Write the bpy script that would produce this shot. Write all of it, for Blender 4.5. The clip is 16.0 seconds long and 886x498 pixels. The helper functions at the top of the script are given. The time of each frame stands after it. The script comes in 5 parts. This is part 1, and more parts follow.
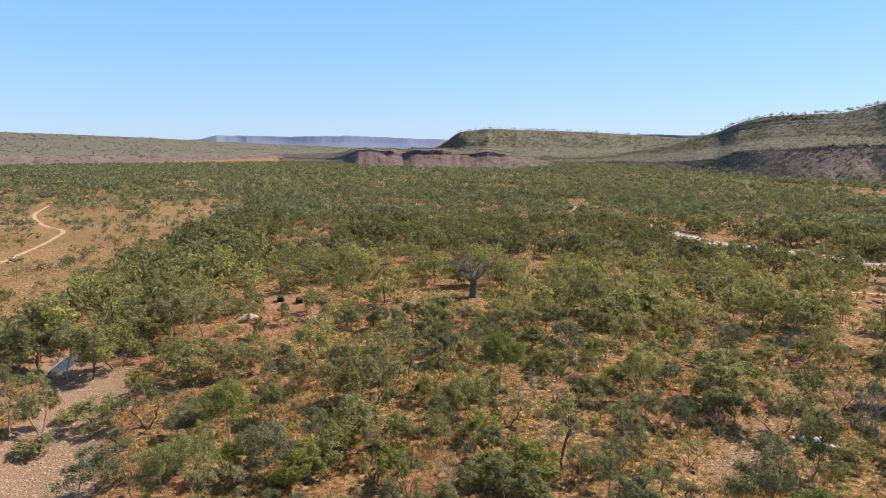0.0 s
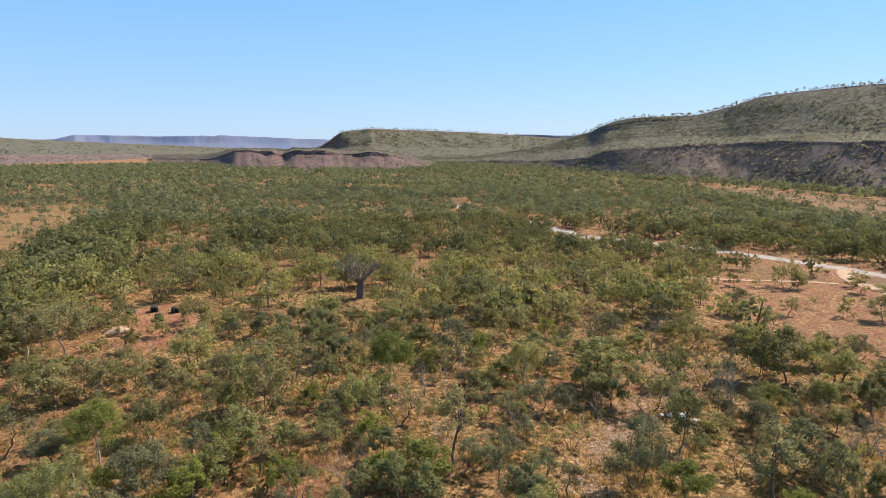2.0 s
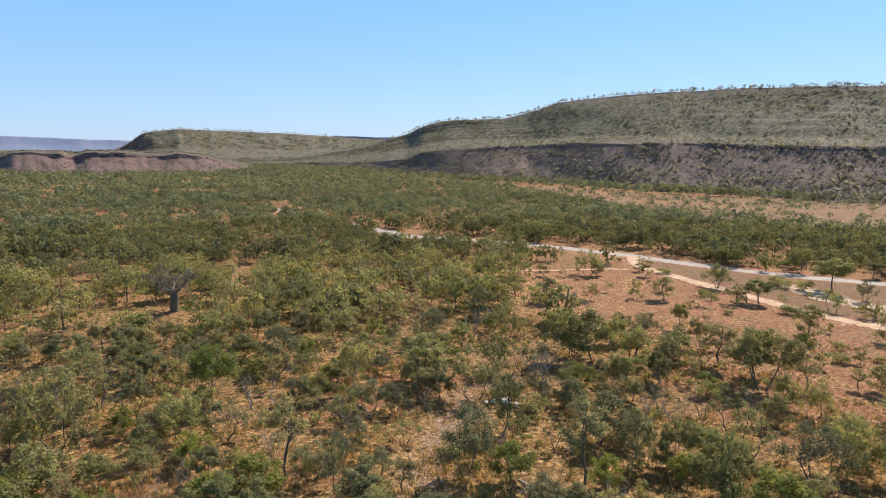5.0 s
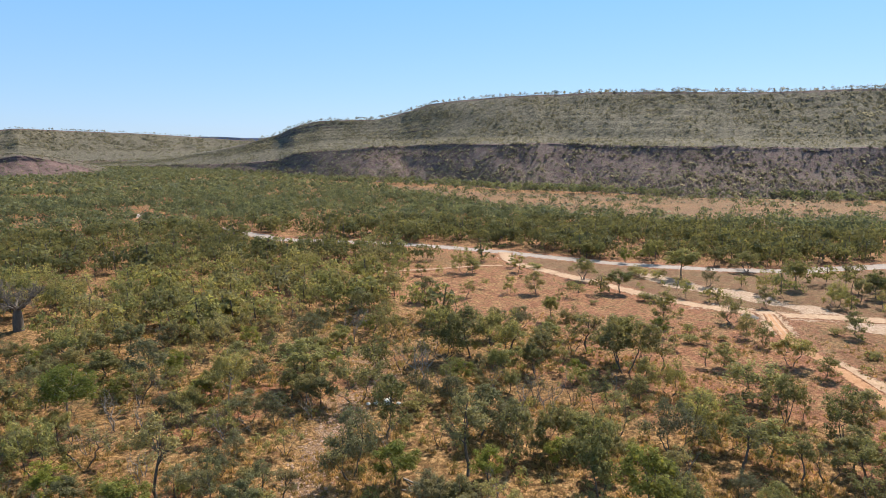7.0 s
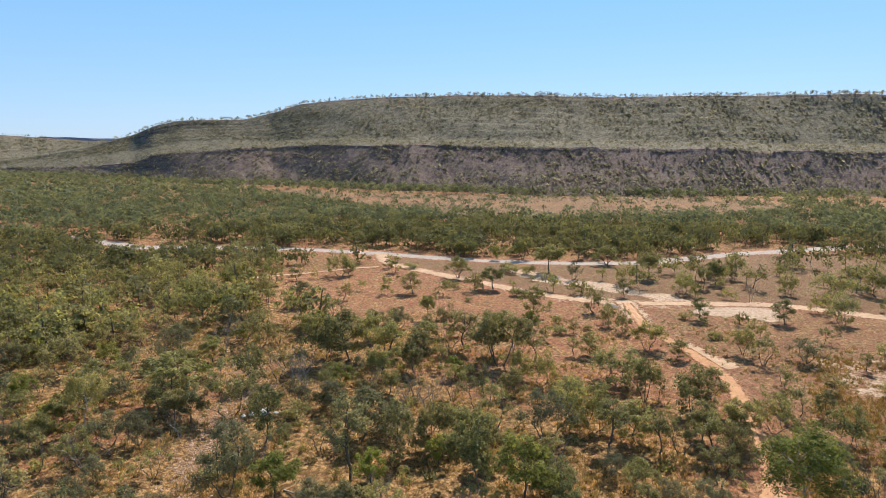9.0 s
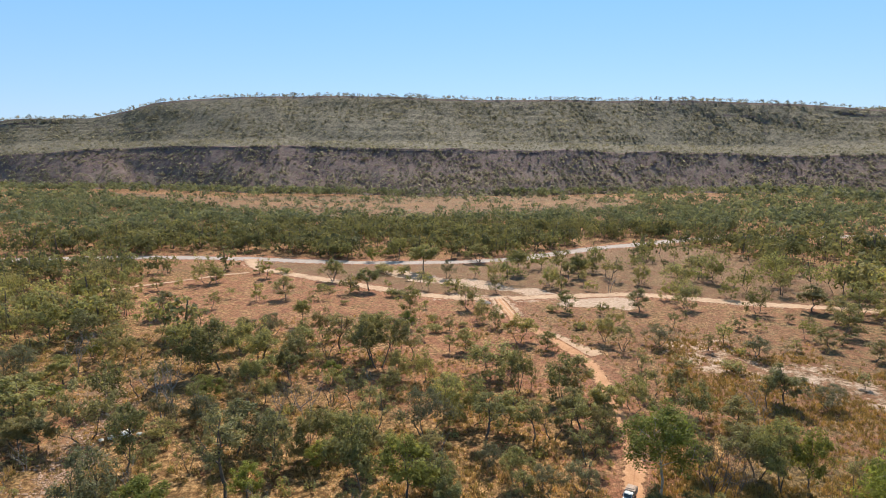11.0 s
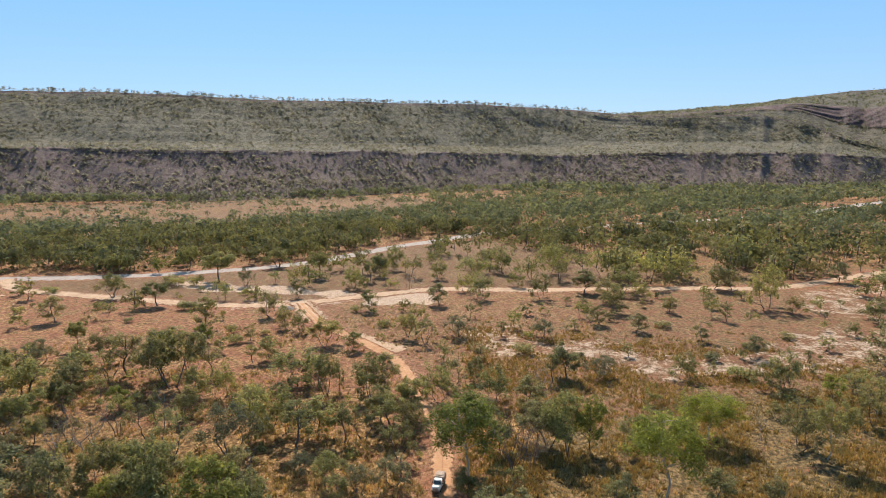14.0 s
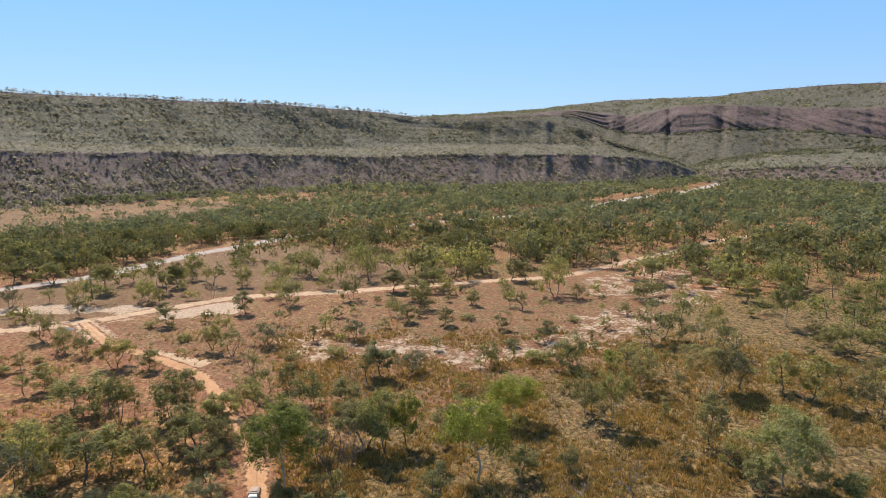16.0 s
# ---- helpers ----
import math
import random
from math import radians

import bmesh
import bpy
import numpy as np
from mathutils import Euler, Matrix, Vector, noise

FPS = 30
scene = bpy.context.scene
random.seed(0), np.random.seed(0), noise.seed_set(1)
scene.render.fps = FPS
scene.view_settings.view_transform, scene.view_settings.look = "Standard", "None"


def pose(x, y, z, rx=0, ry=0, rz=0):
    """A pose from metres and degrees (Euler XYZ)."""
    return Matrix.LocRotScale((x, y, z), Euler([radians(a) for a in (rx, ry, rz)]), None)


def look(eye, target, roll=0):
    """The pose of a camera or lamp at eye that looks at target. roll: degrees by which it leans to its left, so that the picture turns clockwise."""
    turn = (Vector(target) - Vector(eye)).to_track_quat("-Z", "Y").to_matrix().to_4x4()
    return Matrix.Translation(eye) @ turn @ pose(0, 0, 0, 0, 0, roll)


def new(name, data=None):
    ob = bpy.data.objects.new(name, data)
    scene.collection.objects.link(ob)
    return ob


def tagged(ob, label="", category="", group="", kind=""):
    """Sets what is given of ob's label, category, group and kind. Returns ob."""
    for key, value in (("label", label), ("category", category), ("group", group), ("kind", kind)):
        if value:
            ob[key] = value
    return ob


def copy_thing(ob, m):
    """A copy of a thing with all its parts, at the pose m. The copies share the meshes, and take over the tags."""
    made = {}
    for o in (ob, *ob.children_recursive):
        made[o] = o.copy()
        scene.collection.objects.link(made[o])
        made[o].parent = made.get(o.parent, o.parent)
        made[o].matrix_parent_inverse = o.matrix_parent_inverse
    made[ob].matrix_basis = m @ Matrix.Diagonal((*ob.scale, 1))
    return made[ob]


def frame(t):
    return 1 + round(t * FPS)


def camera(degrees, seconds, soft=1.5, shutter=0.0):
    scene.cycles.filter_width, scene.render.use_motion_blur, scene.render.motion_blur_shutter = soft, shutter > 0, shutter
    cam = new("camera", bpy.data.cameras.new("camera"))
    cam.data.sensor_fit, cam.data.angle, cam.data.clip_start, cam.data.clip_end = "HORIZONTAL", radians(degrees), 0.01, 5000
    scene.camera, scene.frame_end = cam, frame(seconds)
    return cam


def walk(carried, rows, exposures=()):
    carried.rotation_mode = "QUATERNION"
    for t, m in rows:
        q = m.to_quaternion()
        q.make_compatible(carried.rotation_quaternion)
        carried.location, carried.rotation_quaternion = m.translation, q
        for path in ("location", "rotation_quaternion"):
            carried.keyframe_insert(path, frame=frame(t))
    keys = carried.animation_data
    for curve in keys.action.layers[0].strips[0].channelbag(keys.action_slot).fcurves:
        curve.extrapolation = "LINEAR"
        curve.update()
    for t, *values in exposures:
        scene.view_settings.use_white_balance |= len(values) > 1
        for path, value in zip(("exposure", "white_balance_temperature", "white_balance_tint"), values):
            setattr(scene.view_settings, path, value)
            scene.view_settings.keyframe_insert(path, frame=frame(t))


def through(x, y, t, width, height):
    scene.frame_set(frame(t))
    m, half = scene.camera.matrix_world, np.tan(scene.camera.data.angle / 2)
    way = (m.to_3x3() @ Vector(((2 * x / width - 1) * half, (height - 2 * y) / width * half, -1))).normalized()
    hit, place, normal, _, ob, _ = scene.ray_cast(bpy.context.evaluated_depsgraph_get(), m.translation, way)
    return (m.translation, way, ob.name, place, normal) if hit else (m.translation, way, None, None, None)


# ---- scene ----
cam = camera(69.55, 16.0, soft=0.55)
EYE = 50.0                     # height of the camera over the plain
PATH = [                       # seconds, yaw, pitch, roll
    (0, 0.00, -9.54, -0.02), (0.5, -2.56, -9.55, -0.02), (1, -5.14, -9.54, -0.00), (1.5, -7.73, -9.55, -0.02), (2, -10.35, -9.55, -0.04),
    (2.5, -12.99, -9.57, -0.10), (3, -15.64, -9.55, -0.06), (3.5, -18.28, -9.51, 0.01), (4, -20.90, -9.47, 0.04), (6.5, -34.49, -9.36, -0.04),
    (7, -37.33, -9.35, -0.04), (7.5, -40.12, -9.33, 0.04), (8, -42.94, -9.32, 0.08), (8.5, -45.76, -9.28, 0.05), (9, -48.59, -9.24, 0.02),
    (11.5, -62.82, -9.11, 0.06), (12, -65.73, -9.10, 0.01), (12.5, -68.71, -9.08, -0.06), (13, -71.69, -9.06, -0.06), (13.5, -74.77, -9.04, -0.03),
    (14, -77.91, -9.02, -0.09), (14.5, -81.00, -8.98, -0.07), (15, -84.46, -8.95, -0.08), (15.5, -89.61, -8.90, -0.00), (16, -95.20, -8.90, 0.08)]
walk(cam, [(t, pose(0, 0, EYE, 0, 0, y) @ pose(0, 0, 0, 90 + p, 0, 0) @ pose(0, 0, 0, 0, 0, r)) for t, y, p, r in PATH],
     exposures=[(0, 0.54, 6250, 10), (8, 0.48, 6250, 10), (16, 0.42, 6250, 10)])

# ---- world, sun ----
SUN_AZ, SUN_EL = 71.0, 48.0    # degrees clockwise from +y, degrees up
world = bpy.data.worlds.new("world")
scene.world = world
world.use_nodes = True
wn = world.node_tree
sky = wn.nodes.new("ShaderNodeTexSky")
sky.sky_type, sky.sun_disc = "NISHITA", False
sky.sun_elevation, sky.sun_rotation = radians(SUN_EL), radians(SUN_AZ)
sky.altitude, sky.air_density, sky.dust_density, sky.ozone_density = 400, 1.0, 0.2, 2.4
wn.nodes["Background"].inputs["Strength"].default_value = 0.087
clear = wn.nodes.new("ShaderNodeMix")
clear.data_type, clear.blend_type = "RGBA", "MULTIPLY"
clear.inputs[0].default_value, clear.inputs[7].default_value = 1.0, (0.92, 0.97, 1.135, 1)
wn.links.new(sky.outputs[0], clear.inputs[6])
even = wn.nodes.new("ShaderNodeMix")
even.data_type = "RGBA"
way, rise = wn.nodes.new("ShaderNodeTexCoord"), wn.nodes.new("ShaderNodeSeparateXYZ")
wn.links.new(way.outputs["Generated"], rise.inputs[0])
haze = wn.nodes.new("ShaderNodeValToRGB")
haze.color_ramp.elements.new(0.65).color = (0.8, 1.7, 3.6, 1)
haze.color_ramp.elements[0].position, haze.color_ramp.elements[0].color = 0.0, (3.8, 5.6, 8.0, 1)
haze.color_ramp.elements[1].position, haze.color_ramp.elements[1].color = 0.3, (1.75, 5.2, 8.8, 1)
thick = wn.nodes.new("ShaderNodeValToRGB")
thick.color_ramp.elements.new(0.3)
for e, (p, v) in zip(thick.color_ramp.elements, ((0.0, 0.65), (0.3, 0.6), (0.65, 0.85))):
    e.position, e.color = p, (v, v, v, 1)
wn.links.new(rise.outputs[2], haze.inputs[0])
wn.links.new(rise.outputs[2], thick.inputs[0])
wn.links.new(thick.outputs[0], even.inputs[0])
wn.links.new(haze.outputs[0], even.inputs[7])
wn.links.new(clear.outputs[2], even.inputs[6])
wn.links.new(even.outputs[2], wn.nodes["Background"].inputs["Color"])
sun = new("sun", bpy.data.lights.new("sun", "SUN"))
sun.data.energy, sun.data.angle, sun.data.color = 4.95, radians(0.53), (1.0, 0.895, 0.745)
_sa, _se = radians(SUN_AZ), radians(SUN_EL)
sun.matrix_world = look((0, 0, 300), (-math.sin(_sa) * math.cos(_se) * 100, -math.cos(_sa) * math.cos(_se) * 100, 300 - math.sin(_se) * 100))
scene.view_settings.exposure = 0.0

# ---- noise and mesh helpers ----


def lattice(i, j, seed):
    n = (i.astype(np.int64) * 374761393 + j.astype(np.int64) * 668265263 + seed * 1442695041) & 0x7FFFFFFF
    n = ((n ^ (n >> 13)) * 1274126177) & 0x7FFFFFFF
    return ((n ^ (n >> 16)) & 0xFFFF) / 65535.0


def vnoise(x, y, seed=0):
    """Smooth value noise, 0 to 1."""
    x, y = np.asarray(x, float), np.asarray(y, float)
    i, j = np.floor(x), np.floor(y)
    u, v = x - i, y - j
    u, v = u * u * (3 - 2 * u), v * v * (3 - 2 * v)
    a = lattice(i, j, seed) * (1 - u) + lattice(i + 1, j, seed) * u
    b = lattice(i, j + 1, seed) * (1 - u) + lattice(i + 1, j + 1, seed) * u
    return a * (1 - v) + b * v


def fbm(x, y, seed=0, octaves=4):
    x, y = np.asarray(x, float), np.asarray(y, float)
    s, a, n = 0.0, 0.5, 0.0
    for k in range(octaves):
        s, n = s + a * vnoise(x * 2**k, y * 2**k, seed + 17 * k), n + a
        a *= 0.5
    return s / n


def smooth(a, b, v):
    q = np.clip((np.asarray(v, float) - a) / (b - a), 0, 1)
    return q * q * (3 - 2 * q)


def curve_through(pts, step):
    """Evenly sampled Catmull-Rom line through plan points."""
    p = np.array(pts, float)
    p = np.vstack([2 * p[0] - p[1], p, 2 * p[-1] - p[-2]])
    out = []
    for k in range(1, len(p) - 2):
        n = max(2, int(np.linalg.norm(p[k + 1] - p[k]) / step))
        q = np.linspace(0, 1, n, endpoint=False)[:, None]
        a, b, c, d = p[k - 1], p[k], p[k + 1], p[k + 2]
        out.append(0.5 * (2 * b + (c - a) * q + (2 * a - 5 * b + 4 * c - d) * q**2 + (3 * b - a - 3 * c + d) * q**3))
    return np.vstack(out + [p[-2:-1]])


def off_line(x, y, pts):
    """Distance in plan from points to a polyline."""
    p, best = np.array(pts, float), np.full(np.shape(x), 1e9)
    for a, b in zip(p[:-1], p[1:]):
        d = b - a
        s = np.clip(((x - a[0]) * d[0] + (y - a[1]) * d[1]) / max(d @ d, 1e-9), 0, 1)
        best = np.minimum(best, np.hypot(x - a[0] - s * d[0], y - a[1] - s * d[1]))
    return best


def inside(x, y, pts):
    """True for points inside a plan polygon."""
    p, hit = np.array(pts, float), np.zeros(np.shape(x), bool)
    for (ax, ay), (bx, by) in zip(p, np.roll(p, -1, 0)):
        hit ^= ((ay > y) != (by > y)) & (x < (bx - ax) * (y - ay) / (by - ay + 1e-12) + ax)
    return hit


def mesh_of(name, verts, faces, mats, index=None, smooth_faces=False, attrs=None):
    """A mesh from arrays; faces is an n x 3 or n x 4 array, or a list of such arrays."""
    faces = faces if isinstance(faces, list) else [faces]
    me = bpy.data.meshes.new(name)
    verts = np.asarray(verts, np.float32)
    loops = np.concatenate([np.asarray(f, np.int32).ravel() for f in faces])
    sizes = np.concatenate([np.full(len(f), f.shape[1], np.int32) for f in faces])
    me.vertices.add(len(verts))
    me.vertices.foreach_set("co", verts.ravel())
    me.loops.add(len(loops))
    me.loops.foreach_set("vertex_index", loops)
    me.polygons.add(len(sizes))
    me.polygons.foreach_set("loop_start", np.concatenate([[0], np.cumsum(sizes)[:-1]]).astype(np.int32))
    for m in mats:
        me.materials.append(m)
    if index is not None:
        me.polygons.foreach_set("material_index", np.asarray(index, np.int32))
    me.polygons.foreach_set("use_smooth", np.full(len(sizes), smooth_faces))
    for key, value in (attrs or {}).items():
        me.attributes.new(key, "FLOAT", "POINT").data.foreach_set("value", np.asarray(value, np.float32))
    me.update(calc_edges=True)
    me.validate()
    return me


def part(name, bm, material, parent, label=""):
    me = bm
    if isinstance(bm, bmesh.types.BMesh):
        me = bpy.data.meshes.new(name)
        bm.to_mesh(me)
        bm.free()
    if material:
        me.materials.append(material)
    ob = new(name, me)
    ob.parent = parent
    return tagged(ob, label)


def grid_faces(nu, nv):
    i = np.arange(nu - 1)[:, None] * nv + np.arange(nv - 1)[None]
    i = i.ravel()
    return np.stack([i, i + nv, i + nv + 1, i + 1], -1)


# ---- materials ----


class Nodes:
    """A short hand for node materials."""

    def __init__(self, name):
        self.m = bpy.data.materials.new(name)
        self.m.use_nodes = True
        self.t = self.m.node_tree
        self.b = self.t.nodes["Principled BSDF"]
        self.b.inputs["Specular IOR Level"].default_value = 0.25

    def put(self, kind, **values):
        n = self.t.nodes.new("ShaderNode" + kind)
        for key, v in values.items():
            if key == "op":
                n.operation = v
            elif key == "blend":
                n.data_type, n.blend_type = "RGBA", v
        return n

    def link(self, a, b):
        self.t.links.new(a, b)

    def coords(self):
        return self.put("TexCoord").outputs["Object"]

    def noise(self, scale, detail=4, rough=0.55, at=None, stretch=None):
        n = self.put("TexNoise")
        n.inputs["Scale"].default_value, n.inputs["Detail"].default_value, n.inputs["Roughness"].default_value = scale, detail, rough
        at = at or self.coords()
        if stretch:
            mp = self.put("Mapping")
            mp.inputs["Scale"].default_value = stretch
            self.link(at, mp.inputs[0])
            at = mp.outputs[0]
        self.link(at, n.inputs["Vector"])
        return n.outputs["Fac"]

    def ramp(self, fac, *stops):
        n = self.put("ValToRGB")
        e = n.color_ramp.elements
        while len(e) < len(stops):
            e.new(0.5)
        for k, (p, c) in enumerate(stops):
            e[k].position, e[k].color = p, (*c, 1) if len(c) == 3 else c
        self.link(fac, n.inputs[0])
        return n.outputs[0]

    def span(self, fac, a, b, lo=0.0, hi=1.0):
        n = self.put("MapRange")
        n.interpolation_type = "SMOOTHSTEP"
        for k, v in zip((1, 2, 3, 4), (a, b, lo, hi)):
            n.inputs[k].default_value = v
        self.link(fac, n.inputs[0])
        return n.outputs[0]

    def math(self, op, a, b=None):
        n = self.put("Math", op=op)
        for k, v in enumerate((a, b)):
            if isinstance(v, (int, float)):
                n.inputs[k].default_value = v
            elif v is not None:
                self.link(v, n.inputs[k])
        return n.outputs[0]

    def mix(self, fac, a, b, blend="MIX"):
        n = self.put("Mix", blend=blend)
        for s, v in ((n.inputs[0], fac), (n.inputs[6], a), (n.inputs[7], b)):
            if isinstance(v, (int, float)):
                s.default_value = v
            elif isinstance(v, tuple):
                s.default_value = (*v, 1)
            else:
                self.link(v, s)
        return n.outputs[2]

    def attr(self, name):
        n = self.put("Attribute")
        n.attribute_name = name
        return n.outputs["Fac"]

    def bump(self, height, strength, distance):
        n = self.put("Bump")
        n.inputs["Strength"].default_value, n.inputs["Distance"].default_value = strength, distance
        self.link(height, n.inputs["Height"])
        self.link(n.outputs[0], self.b.inputs["Normal"])

    def done(self, colour, rough=0.9):
        if isinstance(colour, tuple):
            self.b.inputs["Base Color"].default_value = (*colour, 1)
        else:
            self.link(colour, self.b.inputs["Base Color"])
        self.b.inputs["Roughness"].default_value = rough
        return self.m


def ground_material(name="savanna_ground", lane=None):
    """Savanna soil; lane: dark and light colours of a worn track along the middle."""
    n = Nodes(name)
    big, mid, fine = n.noise(0.02, 5), n.noise(0.2, 6, 0.65), n.noise(1.1, 6, 0.75)
    speck = n.noise(3.2, 4, 0.8)
    soil = n.ramp(mid, (0.38, (0.267, 0.113, 0.0599)), (0.5, (0.337, 0.151, 0.0826)), (0.62, (0.393, 0.204, 0.123)))
    soil = n.mix(1.0, soil, n.ramp(fine, (0.4, (0.62, 0.59, 0.56)), (0.5, (1.02, 1.02, 1.02)), (0.59, (1.34, 1.31, 1.27))), "MULTIPLY")
    straw = n.ramp(fine, (0.41, (0.129, 0.0672, 0.0227)), (0.5, (0.309, 0.173, 0.0646)), (0.58, (0.577, 0.351, 0.16)))
    dull = n.ramp(fine, (0.41, (0.115, 0.0612, 0.0214)), (0.5, (0.26, 0.143, 0.0551)), (0.58, (0.489, 0.282, 0.123)))
    straw = n.mix(n.span(big, 0.42, 0.58), straw, dull)
    olive = n.ramp(fine, (0.43, (0.0876, 0.0589, 0.0243)), (0.5, (0.206, 0.135, 0.0553)), (0.57, (0.36, 0.236, 0.102)))
    straw = n.mix(n.span(n.math("ADD", n.attr("grass"), n.math("MULTIPLY", n.math("SUBTRACT", n.math("ADD", big, mid), 1.0), 1.9)), 0.4, 1.0), straw, olive)
    cover = n.math("ADD", n.math("MULTIPLY", speck, 0.8), n.math("MULTIPLY", mid, 0.8))
    cover = n.math("SUBTRACT", cover, n.math("MULTIPLY", n.attr("bare"), 0.24))
    col = n.mix(n.span(cover, 0.62, 0.74), soil, straw)
    tufts = n.math("SUBTRACT", speck, n.math("MULTIPLY", n.attr("bare"), 0.03))
    worn_off = n.span(n.attr("bare"), 0.3, 0.8, 1.0, 0.35)
    col = n.mix(n.math("MULTIPLY", n.span(tufts, 0.52, 0.58, 0.0, 0.6), worn_off), col, (0.13, 0.095, 0.04))
    cells = n.put("TexVoronoi")
    cells.inputs["Scale"].default_value = 0.95
    n.link(n.coords(), cells.inputs["Vector"])
    # pale tuft centres, with shadow between the tufts painted as dark rings
    tuft_shade = n.ramp(n.math("ADD", cells.outputs["Distance"], n.math("MULTIPLY", n.math("SUBTRACT", speck, 0.5), 0.5)), (0.2, (1.22, 1.18, 1.1)), (0.45, (1.0, 1.0, 1.0)), (0.68, (0.74, 0.71, 0.66)))
    col = n.mix(n.math("MULTIPLY", n.span(mid, 0.35, 0.6, 0.4, 1.0), worn_off), col, n.mix(1.0, col, tuft_shade, "MULTIPLY"))
    # darker red-brown soil tone stands in for the self-shade of grass
    shaded_soil = n.mix(n.span(mid, 0.42, 0.58), (0.2, 0.107, 0.058), n.ramp(fine, (0.42, (0.14, 0.09, 0.042)), (0.58, (0.31, 0.182, 0.098))))
    col = n.mix(n.attr("shaded_soil"), col, shaded_soil)
    pale = n.ramp(fine, (0.4, (0.42, 0.275, 0.185)), (0.5, (0.53, 0.37, 0.262)), (0.6, (0.62, 0.465, 0.35)))
    patchy = n.math("ADD", n.attr("sand"), n.math("MULTIPLY", n.math("SUBTRACT", n.math("ADD", mid, n.math("MULTIPLY", fine, 0.6)), 0.8), 1.0))
    col = n.mix(n.span(patchy, 0.45, 0.65), col, pale)
    stones = n.put("TexVoronoi")
    stones.inputs["Scale"].default_value = 3.5
    n.link(n.coords(), stones.inputs["Vector"])
    rub = n.mix(n.span(stones.outputs["Distance"], 0.15, 0.6), n.ramp(speck, (0.4, (0.42, 0.262, 0.168)), (0.6, (0.61, 0.41, 0.28))), (0.29, 0.172, 0.108))
    col = n.mix(n.span(n.math("ADD", n.attr("stone"), n.math("MULTIPLY", mid, 0.4)), 0.55, 0.8), col, rub)
    relief = n.math("ADD", fine, n.math("MULTIPLY", speck, 0.8))
    if lane:
        worn = n.math("ADD", n.attr("lane"), n.math("MULTIPLY", n.math("SUBTRACT", n.math("ADD", n.noise(0.5, 5, 0.7), fine), 1.0), 2.2))
        worn = n.span(worn, 0.3, 0.5)
        dust = n.ramp(n.math("ADD", n.math("MULTIPLY", mid, 0.5), n.math("MULTIPLY", fine, 0.5)), (0.38, lane[0]), (0.62, lane[1]))
        dust = n.mix(n.span(n.math("ADD", n.attr("crown"), n.math("SUBTRACT", speck, 0.5)), 0.75, 1.1, 0.0, 0.45), dust, tuple(0.55 * c for c in lane[0]))
        col = n.mix(worn, col, dust)
        relief = n.math("MULTIPLY", relief, n.math("SUBTRACT", 1.0, n.math("MULTIPLY", worn, 0.75)))
    n.bump(relief, 1.0, 0.4)
    return n.done(col)


def rock_material(name, tone=(1.0, 1.0, 1.0), beds=(0.05, 0.05, 1.0)):
    n = Nodes(name)
    mid, fine, speck = n.noise(0.03, 6, 0.65), n.noise(0.14, 6, 0.75), n.noise(0.35, 4, 0.8)
    strata = n.noise(0.3, 4, 0.65, stretch=beds)
    mott = n.math("ADD", n.math("MULTIPLY", mid, 0.5), n.math("MULTIPLY", fine, 0.5))
    # dark ends raised and contrast lowered, so the rock colour carries haze
    scree = n.ramp(mott, (0.38, (0.106, 0.069, 0.06)), (0.5, (0.172, 0.108, 0.093)), (0.62, (0.248, 0.162, 0.137)))
    rock = n.ramp(n.math("ADD", n.math("MULTIPLY", strata, 0.5), n.math("MULTIPLY", fine, 0.5)), (0.43, (0.078, 0.055, 0.052)), (0.5, (0.14, 0.095, 0.087)), (0.57, (0.226, 0.154, 0.133)))
    spinifex = n.ramp(fine, (0.42, (0.0817, 0.0686, 0.0446)), (0.5, (0.127, 0.106, 0.0679)), (0.58, (0.186, 0.156, 0.097)))
    geo, sep = n.put("NewGeometry"), n.put("SeparateXYZ")
    n.link(geo.outputs["True Normal"], sep.inputs[0])
    flat = n.span(n.math("ADD", sep.outputs[2], n.math("MULTIPLY", fine, 0.5)), 0.78, 1.0)
    grass = n.span(n.math("ADD", n.attr("green"), n.math("MULTIPLY", mott, 1.2)), 0.8, 1.25)
    col = n.mix(grass, scree, spinifex)
    col = n.mix(flat, rock, col)
    col = n.mix(n.span(speck, 0.52, 0.6, 0.0, 0.55), col, (0.125, 0.117, 0.08))
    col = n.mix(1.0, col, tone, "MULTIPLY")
    n.bump(n.math("ADD", mott, n.math("MULTIPLY", speck, 0.35)), 1.0, 3.0)
    return n.done(col)


